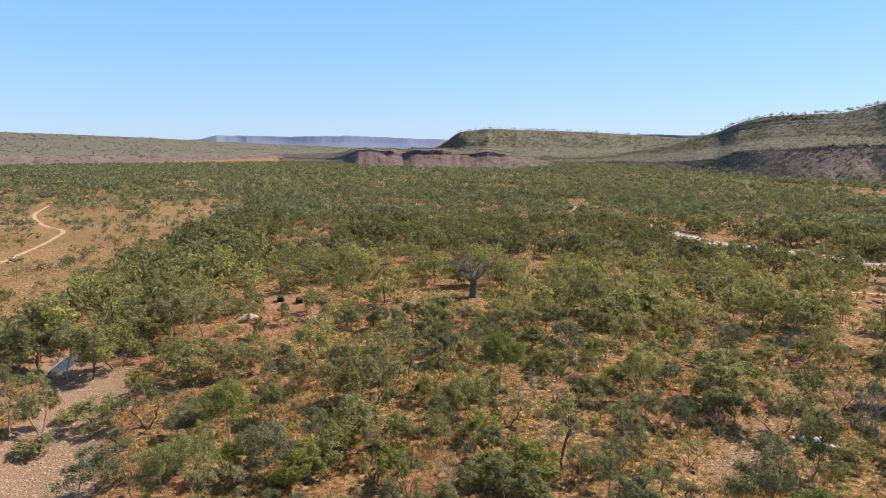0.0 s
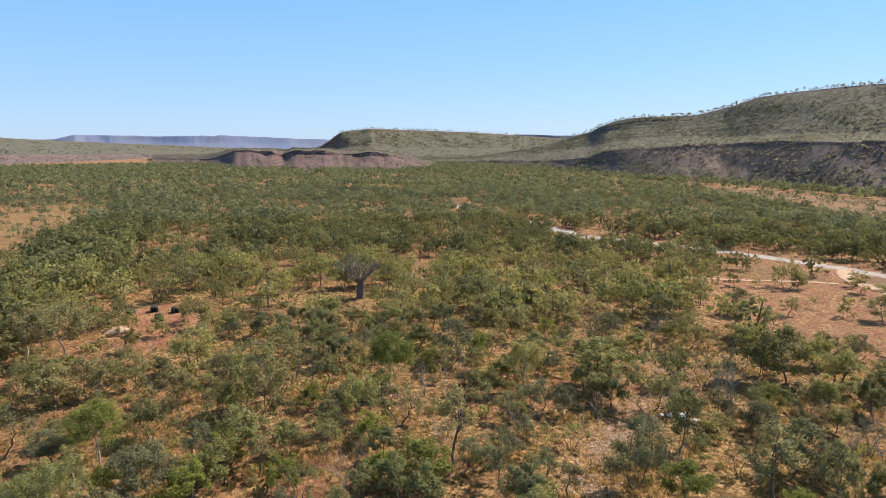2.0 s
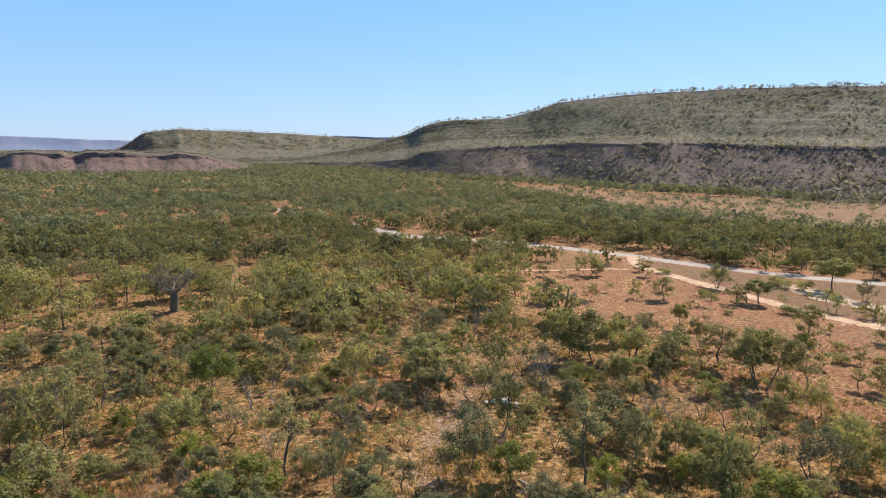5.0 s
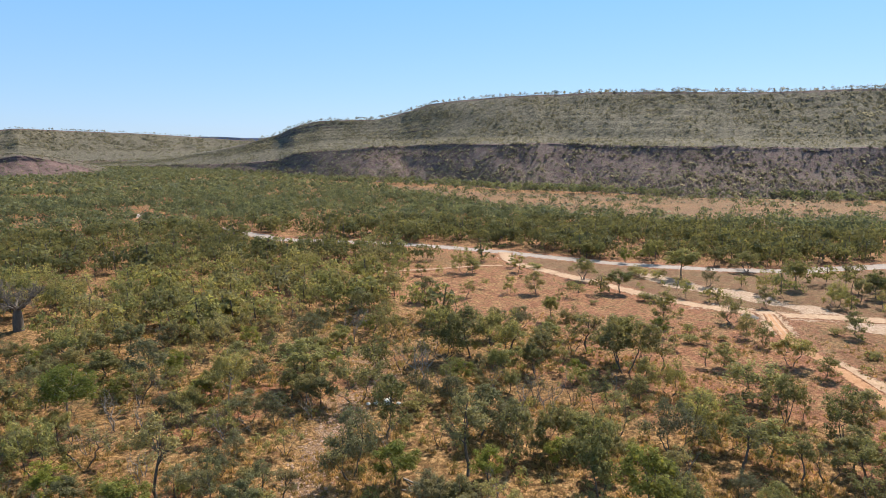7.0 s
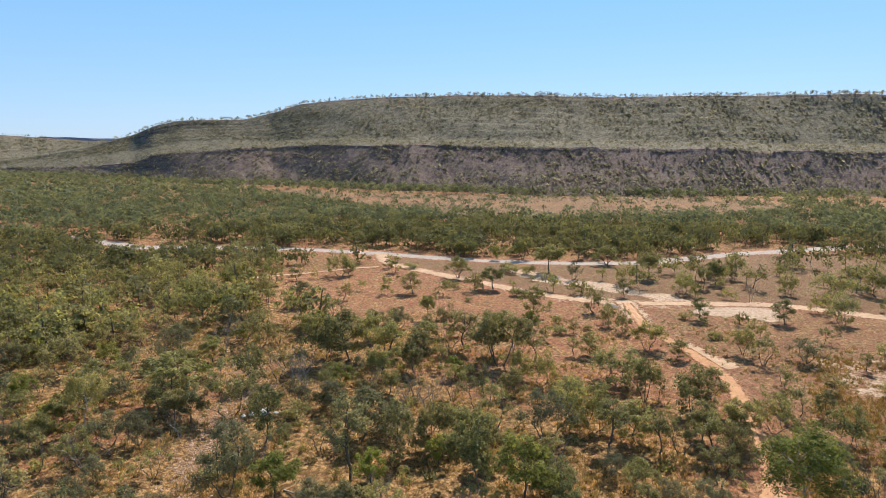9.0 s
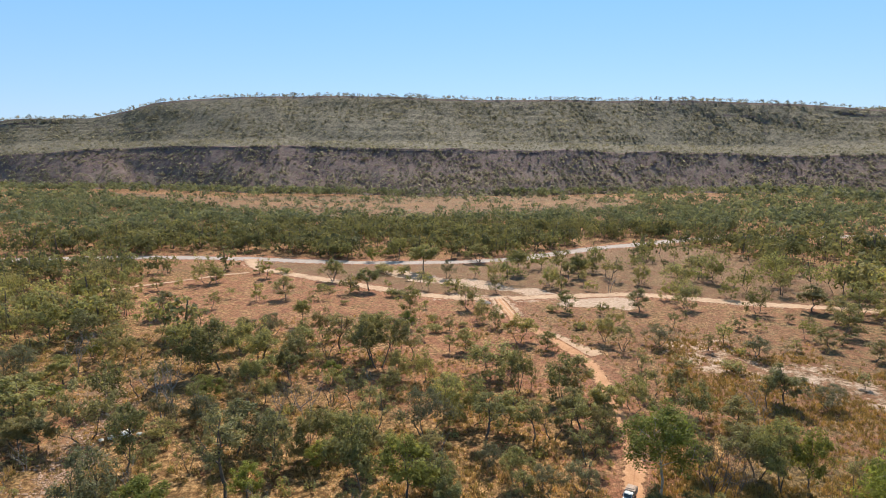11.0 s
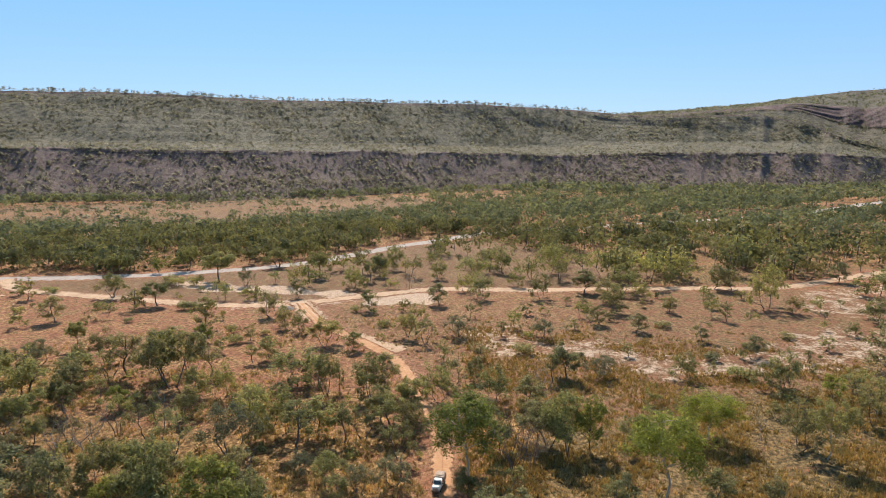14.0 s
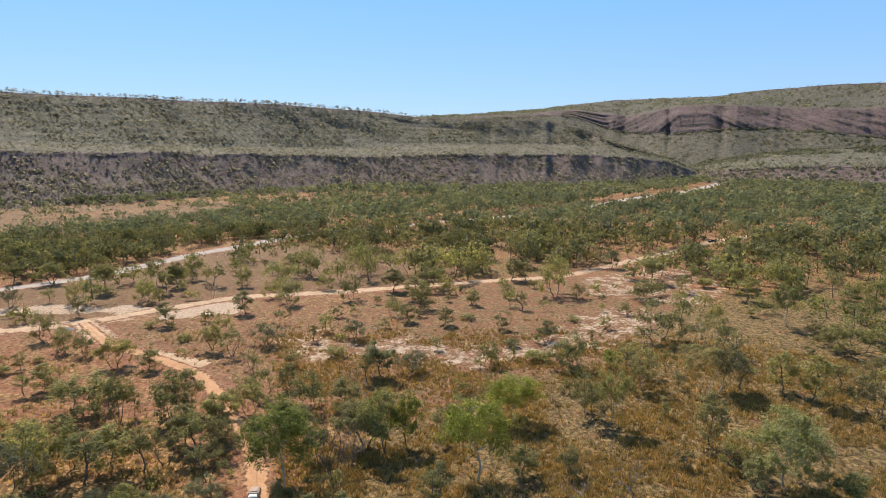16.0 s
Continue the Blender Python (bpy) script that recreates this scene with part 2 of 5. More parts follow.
def leaf_material(name, *greens, see=0.46, vary=0.42, trees=0.27, through=(1.42, 1.34, 0.88)):
    n = Nodes(name)
    geo, info = n.put("NewGeometry"), n.put("ObjectInfo")
    tree = n.math("FRACT", n.math("ADD", n.attr("tint"), info.outputs["Random"]))
    k = len(greens) - 1
    col = n.ramp(tree, *[(j / k, c) for j, c in enumerate(greens)])
    col = n.mix(1.0, col, n.ramp(geo.outputs["Random Per Island"], (0.0, (1 - vary,) * 3), (0.5, (1, 1, 1)), (1.0, (1 + vary, 1 + vary * 0.9, 1 + vary * 0.4))), "MULTIPLY")
    col = n.mix(1.0, col, n.ramp(n.math("FRACT", n.math("MULTIPLY", tree, 7.3)), (0.0, (1 - trees, 1 - trees * 0.95, 1 - trees * 0.9)), (1.0, (1 + trees, 1 + trees * 0.9, 1 + trees * 0.55))), "MULTIPLY")
    n.done(col, 0.8)
    trans, out = n.put("BsdfTranslucent"), n.t.nodes["Material Output"]
    both = n.put("MixShader")
    both.inputs[0].default_value = see
    n.link(n.mix(1.0, col, through, "MULTIPLY"), trans.inputs["Color"])
    n.link(n.b.outputs[0], both.inputs[1])
    n.link(trans.outputs[0], both.inputs[2])
    n.link(both.outputs[0], out.inputs["Surface"])
    return n.m


def bark_material(name, dark, light):
    n = Nodes(name)
    col = n.ramp(n.noise(1.5, 4, 0.65, stretch=(1, 1, 0.35)), (0.3, dark), (0.7, light))
    n.bump(n.noise(9, 3), 0.6, 0.02)
    return n.done(col, 0.85)


GROUND = ground_material()
ROAD = ground_material("gravel_road", ((0.31, 0.25, 0.22), (0.46, 0.39, 0.345)))
TRACK = ground_material("sandy_track", ((0.4, 0.245, 0.15), (0.58, 0.405, 0.27)))
REDTRACK = ground_material("red_track", ((0.4, 0.19, 0.09), (0.57, 0.325, 0.175)))
# blue lift in the escarpment tone is haze tinted in
ROCK = rock_material("hazed_sandstone_slope", (1.05, 1.07, 1.17))
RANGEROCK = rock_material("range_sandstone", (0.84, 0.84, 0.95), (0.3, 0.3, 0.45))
REDROCK = rock_material("red_sandstone", (1.0, 0.93, 1.02))
# greener leaves, darkened for the crown self-shade that sparse sprays lack
WOODS = leaf_material("self_shaded_leaves", (0.145, 0.151, 0.0676), (0.172, 0.175, 0.0793), (0.187, 0.185, 0.0869), (0.165, 0.161, 0.0773), see=0.4, vary=0.22, trees=0.38, through=(1.38, 1.22, 0.855))
# far leaves: distance haze greyed into the leaf colour
FARWOODS = leaf_material("hazed_far_leaves", (0.148, 0.164, 0.0926), (0.168, 0.184, 0.104), (0.183, 0.198, 0.114), (0.157, 0.167, 0.098), see=0.4, vary=0.2, trees=0.34, through=(1.36, 1.25, 0.908))
LEAF = leaf_material("gum_leaves", (0.216, 0.207, 0.093), (0.262, 0.253, 0.109), (0.216, 0.22, 0.103), (0.291, 0.268, 0.117), (0.251, 0.224, 0.119), (0.233, 0.232, 0.124), (0.275, 0.234, 0.124))
BRIGHT = leaf_material("bright_leaves", (0.166, 0.193, 0.0575), (0.188, 0.21, 0.0631), (0.202, 0.215, 0.0686), see=0.55, through=(1.16, 1.19, 0.612))
UMBRELLA = leaf_material("yellow_green_leaves", (0.293, 0.323, 0.09), (0.32, 0.342, 0.101), (0.342, 0.354, 0.11), see=0.7)
LIME = leaf_material("lime_leaves", (0.17, 0.19, 0.0494), (0.206, 0.226, 0.0549), (0.218, 0.22, 0.0658))
SILVER = leaf_material("silver_leaves", (0.215, 0.228, 0.105), (0.24, 0.25, 0.12))
GREY = leaf_material("grey_leaves", (0.153, 0.156, 0.099), (0.186, 0.186, 0.122), (0.161, 0.15, 0.0934))
# scrub lightened, blued and made more translucent in place of haze
SCRUB = leaf_material("hazed_slope_scrub", (0.195, 0.194, 0.14), (0.232, 0.224, 0.167), (0.267, 0.251, 0.192), (0.219, 0.212, 0.167), see=0.8, vary=0.2, trees=0.35, through=(1.1, 1.06, 0.999))
GREENSCRUB = leaf_material("green_scrub", (0.19, 0.192, 0.125), (0.225, 0.221, 0.151), (0.25, 0.24, 0.168), see=0.6, vary=0.2, trees=0.35, through=(1.15, 1.1, 1.01))
OLIVE = leaf_material("green_grass", (0.307, 0.209, 0.08), (0.369, 0.243, 0.096), (0.255, 0.18, 0.068), (0.409, 0.26, 0.112), see=0.3)
STRAW = leaf_material("dry_grass", (0.489, 0.319, 0.157), (0.587, 0.396, 0.209), (0.416, 0.286, 0.137), (0.318, 0.242, 0.115), (0.222, 0.173, 0.0718), (0.278, 0.214, 0.0872), see=0.3)
BARK = bark_material("dark_bark", (0.075, 0.06, 0.05), (0.19, 0.16, 0.135))
PALEBARK = bark_material("pale_bark", (0.29, 0.25, 0.2), (0.52, 0.46, 0.38))
BRUSH = bark_material("brown_dead_stems", (0.09, 0.07, 0.06), (0.2, 0.165, 0.14))
DEADWOOD = bark_material("grey_dead_wood", (0.16, 0.14, 0.125), (0.36, 0.32, 0.29))

# ---- plan: roads and tracks, in metres from under the camera ----
MAIN_ROAD = [(95, 520), (112, 430), (124, 370), (133, 322), (149, 302), (166, 283), (178, 263), (188, 247), (197, 228), (204, 212),
             (210, 190), (217, 173), (224, 158), (236, 139), (248, 124), (262, 112), (280, 105), (300, 97), (318, 88), (336, 75), (366, 57),
             (398, 22), (427, -22), (468, -85), (510, -142), (565, -194), (649, -265), (732, -354), (850, -450), (1000, -560)]
BRANCH = [(203, 218), (193, 206), (186, 190), (183, 160), (181, 136), (180, 119), (181, 103), (186, 88), (192, 81), (199, 73), (207, 63),
          (217, 49), (221, 32), (225, 12), (230, -4), (234, -25), (238, -43), (242, -61), (249, -77), (260, -91), (273, -108), (291, -130),
          (322, -167), (335, -184), (350, -211), (372, -243), (400, -290)]
RED = [(189.4, 88.4), (178.4, 80.8), (166.4, 71.3), (159.0, 63.0), (153.3, 55.6), (148.5, 49.3), (142.7, 43.3), (135.8, 38.7), (127.5, 34.5), (119.1, 30.2), (112.0, 26.5), (105.3, 23.6), (98.3, 21.2), (91.0, 19.6), (80, 16.5), (68, 14.5), (50, 12)]
SIDE = [(128, 212), (136, 210), (148, 205), (167, 199), (180, 192)]
PLAIN_A = [(-330, 540), (-312, 503), (-285, 443), (-252, 396), (-236, 378), (-215, 358), (-204, 330), (-196, 302), (-190, 278), (-186, 262), (-182, 240)]
CREEK = [(-50, 60), (-58, 84), (-65, 97), (-69, 110), (-72, 121), (-75, 129), (-85, 137), (-86, 149), (-88, 174), (-90, 200), (-88, 225), (-94, 257), (-109, 316), (-121, 382)]
GULLY = [(35.3, 76.8), (37.4, 82.7), (41.2, 89.1), (46.1, 95.1), (51.0, 99.5), (56.5, 104.5), (62.7, 110.0), (69.2, 114.5), (80, 134)]
WASH_A = [(206, 140), (204, 118), (204, 103), (203, 88), (200, 70), (202, 52)]
WASH_B = [(163, 18), (157, 6), (158, -2), (154, -11), (150, -19), (153, -31), (159, -41), (162, -50), (171, -60), (184, -75)]

BEND = [(158, 60), (153, 52), (150, 46), (147.5, 40.5)]
JUNCTION = [(191, 65), (196, 59), (198, 51)]


def height(x, y):
    x, y = np.asarray(x, float), np.asarray(y, float)
    z = (fbm(x / 60, y / 60, 3, 3) - 0.5) * 1.4 + (fbm(x / 14, y / 14, 5, 2) - 0.5) * 0.25
    z = z - 1.3 * smooth(11, 3, off_line(x, y, CREEK)) - 0.8 * smooth(8, 2, off_line(x, y, GULLY))
    return z * smooth(620, 330, np.hypot(x, y))


def axis(lo, hi, step, far):
    near = np.arange(lo, hi + step, step)
    up = [hi + step]
    while up[-1] < far:
        up.append(up[-1] + max(step, (up[-1] - hi) * 0.16 + step))
    down = [lo - step]
    while down[-1] > -far:
        down.append(down[-1] - max(step, (lo - down[-1]) * 0.16 + step))
    return np.array(down[::-1] + list(near) + up)


def build_ground():
    gx, gy = axis(-130, 320, 2.4, 4700), axis(-130, 320, 2.4, 4700)
    x, y = [q.ravel() for q in np.meshgrid(gx, gy, indexing="ij")]
    z = height(x, y)
    wob = (fbm(x / 9, y / 9, 8, 3) - 0.5) * 9
    bare = smooth(0.45, 0.7, fbm(x / 40, y / 40, 11, 3)) * 0.5
    for pts, r in ((MAIN_ROAD[:20], 9), (MAIN_ROAD[20:], 4), (BRANCH, 7), (RED, 5), (CREEK, 9), (PLAIN_A, 3)):
        bare = np.maximum(bare, smooth(r + 5, r - 3, off_line(x, y, pts) + wob * 0.7))
    bare = np.maximum(bare, 0.4 * smooth(190, 300, np.hypot(x, y)))
    bare = bare - 0.5 * smooth(300, 200, np.hypot(x, y)) * smooth(80, 92, np.degrees(np.arctan2(x, y)))
    for pts, k in zip(OPENINGS, (0.62, 0.48, 0.1, 0.8, 0.15, 0.4, 0.3, 0.5, 0.2)):
        bare = np.maximum(bare, k * inside(x + wob, y + wob, pts))
    bare = np.where(inside(x + wob * 2, y + wob * 2, FIELD), bare - 0.08, bare)
    bare = np.where(inside(x + wob * 2, y + wob * 2, OPENINGS[2]), bare - 0.45, bare)
    bare = np.maximum(bare, 0.5 * smooth(26, 4, off_line(x, y, STREAK) + wob * 3))
    sand = np.zeros(len(x))
    for pts, r in ((WASH_A, 6.5), (WASH_B, 12.0), (JUNCTION, 5.5), (BRANCH[6:10], 6.0), (BRANCH[:3], 3.5)):
        sand = np.maximum(sand, smooth(r + 4, r - 3.5, off_line(x, y, pts) + wob * 1.2) * (0.5 if pts is WASH_B else 0.76))
    sand = np.maximum(sand, 0.5 * inside(x + wob, y + wob, PALE_FLAT))
    lush = smooth(78, 95, np.degrees(np.arctan2(x, y))) * smooth(420, 200, np.hypot(x, y)) + 0.45 * smooth(0.45, 0.6, fbm(x / 28, y / 28, 15, 3))
    lush = np.maximum(lush, 0.95 * inside(x + wob, y + wob, BETWEEN))
    lush = np.maximum(lush, 0.12 * inside(x + wob, y + wob, OPENINGS[1]))
    lush = np.maximum(lush, (0.35 + 0.4 * smooth(0.4, 0.6, fbm(x / 50, y / 50, 19, 3))) * inside(x + wob * 2, y + wob * 2, FIELD))
    # where grass self-shade goes into the soil colour
    shaded_soil = 0.8 * inside(x + wob * 2, y + wob * 2, FIELD) * (1 - 0.55 * smooth(26, 4, off_line(x, y, STREAK) + wob * 3))
    shaded_soil = np.maximum(shaded_soil, 0.75 * inside(x + wob, y + wob, BETWEEN))
    shaded_soil = np.maximum(shaded_soil, 0.3 * inside(x + wob, y + wob, OPENINGS[1]))
    stone = np.maximum(smooth(11, 5, off_line(x, y, CREEK) + wob), 0.45 * smooth(9, 3, off_line(x, y, GULLY) + wob))
    me = mesh_of("ground", np.stack([x, y, z], -1), grid_faces(len(gx), len(gy)), [GROUND], None, True, dict(bare=bare, sand=sand, stone=stone, grass=lush, shaded_soil=shaded_soil))
    return tagged(new("ground", me), "orange savanna soil with dry straw grass and stony patches", "ground", kind="structure")


def ribbon(name, pts, width, mat, label, lift=0.07, seed=0, firm=1.2):
    """A worn track: a strip a little wider than the wheels go, with ragged verges."""
    p = curve_through(pts, 1.2)
    d = np.gradient(p, axis=0)
    side = np.stack([-d[:, 1], d[:, 0]], -1) / np.linalg.norm(d, axis=1)[:, None]
    s = np.cumsum(np.r_[0, np.linalg.norm(np.diff(p, axis=0), axis=1)])
    cols, lane, crown = [], [], []
    for a in np.linspace(-1, 1, 13):
        w = width * 0.72 * (1 + 0.35 * smooth(600, 900, np.hypot(p[:, 0], p[:, 1]))) * (1 + 0.45 * (fbm(s / 11, s * 0 + (a > 0) * 50, 21 + seed, 3) - 0.5))
        q = p + side * (a * w)[:, None]
        rut = 0.05 * math.exp(-((abs(a) - 0.38) / 0.12) ** 2)
        z = height(q[:, 0], q[:, 1]) + (lift if abs(a) < 0.99 else -0.05) - rut
        cols.append(np.column_stack([q, z]))
        lane.append(1.15 - 1.25 * abs(a) ** 1.5 + firm * smooth(260, 560, np.hypot(p[:, 0], p[:, 1])) * (abs(a) < 0.95))
        crown.append(np.full(len(p), 1.0 if abs(a) < 0.1 else 0.55 if abs(a) < 0.25 else 0.0))
    v = np.stack(cols, 1)
    v[:2, :, 2] -= 0.3
    v[-2:, :, 2] -= 0.3
    v = v.reshape(-1, 3)
    near = smooth(230, 120, np.hypot(v[:, 0], v[:, 1]))
    attrs = dict(lane=np.stack(lane, 1).ravel(), crown=np.stack(crown, 1).ravel() * near, bare=np.full(len(v), 0.85))
    return tagged(new(name, mesh_of(name, v, grid_faces(len(p), 13), [mat], None, True, attrs)), label, "road", kind="structure")


# open ground with few trees
OPENINGS = [
    [(135, 215), (186, 196), (180, 150), (178, 118), (183, 92), (171, 78), (150, 55), (122, 34), (118, 55), (125, 90), (120, 125), (112, 160), (118, 195)],
    [(188, 86), (236, 60), (232, -20), (245, -66), (236, -95), (205, -105), (175, -80), (150, -55), (128, -30), (112, 0), (118, 26), (146, 44), (166, 66)],
    [(-100, 137), (-110, 158), (-114, 180), (-120, 208), (-124, 235), (-130, 270), (-129, 316), (-135, 396), (-160, 526), (-215, 690), (-290, 650), (-360, 600),
     (-450, 640), (-640, 720), (-500, 300), (-250, 150)],
    [(-58, 205), (-40, 205), (-36, 185), (-40, 162), (-52, 160), (-60, 178)],
]
STREAK = [(381, 554), (397, 472), (418, 392), (446, 319), (469, 277), (492, 245), (559, 192)]   # bare soil along the field
FIELD = [(387, 669), (352, 520), (340, 430), (330, 345), (328, 290), (342, 254), (362, 226), (392, 188), (428, 163), (462, 130), (510, 105), (640, 165), (604, 262),
         (560, 340), (505, 410), (462, 480), (430, 570), (410, 670)]
APRON = [(560, 112), (585, 40), (598, -40), (640, -62), (684, -30), (694, 60), (662, 150)]
STRIP = [(225, 900), (300, 790), (370, 690), (430, 610), (470, 560), (440, 640), (380, 720), (320, 820), (245, 930)]
BETWEEN = [(200, 210), (186, 185), (183, 120), (190, 84), (221, 40), (236, -20), (262, -40), (300, 0), (345, 50), (318, 86), (262, 110), (224, 156), (204, 210)]
PALE_FLAT = [(220, -69), (238, -74), (252, -93), (262, -112), (250, -126), (214, -122), (192, -104), (198, -90), (208, -75)]
OPENINGS += [FIELD, STRIP, BETWEEN, PALE_FLAT, APRON]

build_ground()
ribbon("main_road", MAIN_ROAD, 8.0, ROAD, "pale pinkish-grey gravel road through woodland")
ribbon("branch_track", BRANCH, 5.6, TRACK, "pale sandy vehicle track on open ground", 0.11, 3)
ribbon("red_track", RED, 2.9, REDTRACK, "orange-red dirt track between trees", 0.15, 5)
ribbon("track_fork", [(191, 92), (186, 86), (178, 80.5), (168, 72.5)], 6.4, TRACK, "wide sandy fan where two tracks meet", 0.13, 13)
ribbon("track_apron", BEND, 5.2, TRACK, "pale sandy run-off beside a bend of the dirt track", 0.1, 11)
ribbon("side_track", SIDE, 2.2, TRACK, "thin sandy wheel track over bare soil", 0.19, 7)
ribbon("plain_track", PLAIN_A, 2.0, TRACK, "pale winding track over a dry plain", 0.07, 9, 0.2)

# ---- escarpments ----


def landform(name, label, stations, step, back, gully=10.0, seed=0, rough=1.0, dome=False, cliff=0.07, top=3.4, mat=None):
    """A stepped range. Stations: azimuth, then distance and height of foot, cliff top, bench end and rim."""
    st = np.array(stations, float)
    az = np.arange(st[0, 0], st[-1, 0] + step, step)
    col = [np.interp(az, st[:, 0], st[:, k]) for k in range(1, st.shape[1])]
    ker = np.hanning(9) / np.hanning(9).sum()
    col = [np.convolve(np.pad(c, 4, "edge"), ker, "valid") for c in col]
    d0, dc, zc, db, zb, dr, zr = col
    arc = np.radians(az) * dc
    zc = zc + (fbm(arc / 30, arc * 0 + 2, seed + 29, 3) - 0.5) * np.minimum(zc * 0.16, 5)
    n1 = fbm(arc / 60, arc * 0, seed + 31, 4) - 0.5
    n2 = fbm(arc / 22, arc * 0 + 9, seed + 37, 4) - 0.5
    shift = (n1 * 2.2 + n2) * gully
    rows, green = [], []

    def ribs(long, q, slant, k):
        """Spurs and gullies that run down a slope: 0 on the spurs, 1 in the gullies."""
        return 1 - np.abs(2 * fbm(arc / long + q * slant, arc * 0 + q * 0.7, seed + k, 3) - 1)

    def buttress(q):
        big = np.abs(2 * fbm(arc / 80 + q * 1.5, arc * 0 + q * 0.3, seed + 61, 3) - 1)
        small = np.abs(2 * fbm(arc / 18 + q * 4.5, arc * 0 + q * 0.6, seed + 67, 3) - 1)
        return -(22 * big + 13 * small) * (0.1 + 0.9 * smooth(103, 109, az))

    def add(d, z, g, jag=0.0):
        k = len(rows)
        j = (fbm(arc / 7, arc * 0 + k * 1.7, seed + 41, 3) - 0.5) * jag
        rows.append((d + shift * np.interp(np.mean(d), [np.mean(d0), np.mean(dc)], [0.25, 1.0]) + j, z + j * 0.3))
        green.append(np.full(len(az), g))

    ch = np.clip(zc * (0.01 if dome else cliff), 0.5, top) * (0.75 * smooth(0.35, 0.65, fbm(arc / 34, arc * 0 + 4, seed + 43, 4)) + 0.3)
    add(d0 - 25, d0 * 0 - 4.0, 0.5)
    for q in np.linspace(0, 1, 18):
        rill = ((ribs(46, q, 0.8, 47) - 0.6) * 13 + (ribs(13, q, 1.0, 49) - 0.6) * 5) * rough * math.sin(math.pi * min(1, 0.12 + 0.88 * q)) ** 0.8 * (1 if not dome else 0.6)
        add(d0 + (dc - d0 - 4) * q + rill, (zc - ch) * q**1.12 - 0.4, 0.75 if dome else 0.35 - 0.1 * q, 3.0 * rough)
    for q in (0.15, 0.4, 0.6, 0.85, 1.0):
        add(dc - 4 + 4 * q, zc - ch * (1 - q), 0.1, 2.6 * rough)
    for q in np.linspace(0.05, 1, 20) if dome else np.linspace(0.08, 1, 9):
        bulge = 0.0
        if dome:
            bulge = buttress(q) * math.sin(math.pi * q) ** 0.6
        add(dc + (db - dc) * q + bulge, zc + (zb - zc) * q, 0.0 if dome else 0.85, (0.8 if dome else 2.0) * rough)
    for q in np.linspace(0.04, 0.93, 26):
        ledge = 0.014 * np.sin(q * 47 + 3 * n1) * smooth(0.4, 0.6, fbm(arc / 50, arc * 0 + q * 3, seed + 53, 2)) * (not dome)
        rill = ((ribs(120, q, 0.5, 59) - 0.6) * (40 if dome else 24) + (ribs(24, q, 0.9, 57) - 0.6) * 9) * rough * math.sin(math.pi * q)
        add(db + (dr - db) * q + rill, zb + (zr - zb) * (q + ledge), 0.8 if dome else 0.75, (1.0 if dome else 3.0) * rough)
    add(dr + 1, zr - (zr - zb) * 0.03, 0.1, 2.0)
    add(dr + 3, zr, 0.6, 2.0)
    for q in (0.1, 0.3, 0.6, 1.0):
        add(dr + back * q, zr + (zr - zb) * 0.06 * q * (1 - q), 0.7, 1.0)
    add(dr + back * 1.15, zr * 0 - 5, 0.3)
    d, z = np.stack([r[0] for r in rows], 1), np.stack([r[1] for r in rows], 1)
    a = np.radians(az)[:, None]
    v = np.stack([np.sin(a) * d, np.cos(a) * d, z], -1)
    me = mesh_of(name, v.reshape(-1, 3), grid_faces(*d.shape)[:, ::-1], [mat or ROCK], None, True, dict(green=np.stack(green, 1).ravel()))
    return tagged(new(name, me), label, "escarpment", kind="structure"), v


MAIN = [
    (8, 1500, 1530, 4, 1560, 6, 1580, 8), (14, 1330, 1350, 10, 1420, 14, 1470, 18), (19, 1180, 1215, 16, 1300, 28, 1350, 42), (23, 1050, 1095, 24, 1230, 40, 1320, 68),
    (24.5, 1000, 1059, 36, 1150, 47, 1235, 82), (26.5, 940, 1015, 40, 1125, 52, 1210, 92), (29, 890, 965, 42, 1090, 55, 1190, 93), (31.5, 865, 945, 46, 1060, 56, 1165, 93),
    (34.4, 845, 935, 48, 1020, 55, 1125, 106), (36.1, 821, 915, 50, 990, 58, 1115, 117), (38.5, 785, 876, 51, 955, 59, 1090, 121), (43.2, 722, 811, 50, 895, 58, 1045, 125), (50.7, 690, 780, 50, 860, 57, 1010, 127),
    (57.6, 645, 728, 47, 822, 56, 970, 122), (63, 655, 740, 47, 832, 55, 975, 119), (69.7, 676, 758, 46, 845, 54, 985, 119), (74.6, 715, 795, 44, 885, 53, 1025, 119),
    (81, 755, 832, 42, 925, 51, 1045, 119), (88.9, 790, 865, 40, 985, 51, 1100, 112), (93, 775, 850, 42, 990, 55, 1090, 103), (97, 765, 842, 43, 990, 57, 1080, 98),
    (103.5, 821, 898, 43, 1077, 58, 1170, 103), (107.5, 870, 945, 42, 1106, 55, 1170, 86), (109.8, 906, 980, 40, 1080, 49, 1111, 62), (112, 950, 1015, 37, 1090, 43, 1110, 48),
    (114.5, 1009, 1068, 30, 1110, 34, 1125, 37), (117, 1120, 1150, 10, 1170, 12, 1185, 13)]
MAIN = [(r[0], r[1] + float(np.interp(r[0], [20, 34, 90, 104], [-24, -6, -6, -20])), *r[2:]) for r in MAIN]
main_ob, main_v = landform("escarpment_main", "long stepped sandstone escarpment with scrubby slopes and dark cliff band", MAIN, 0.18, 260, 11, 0)

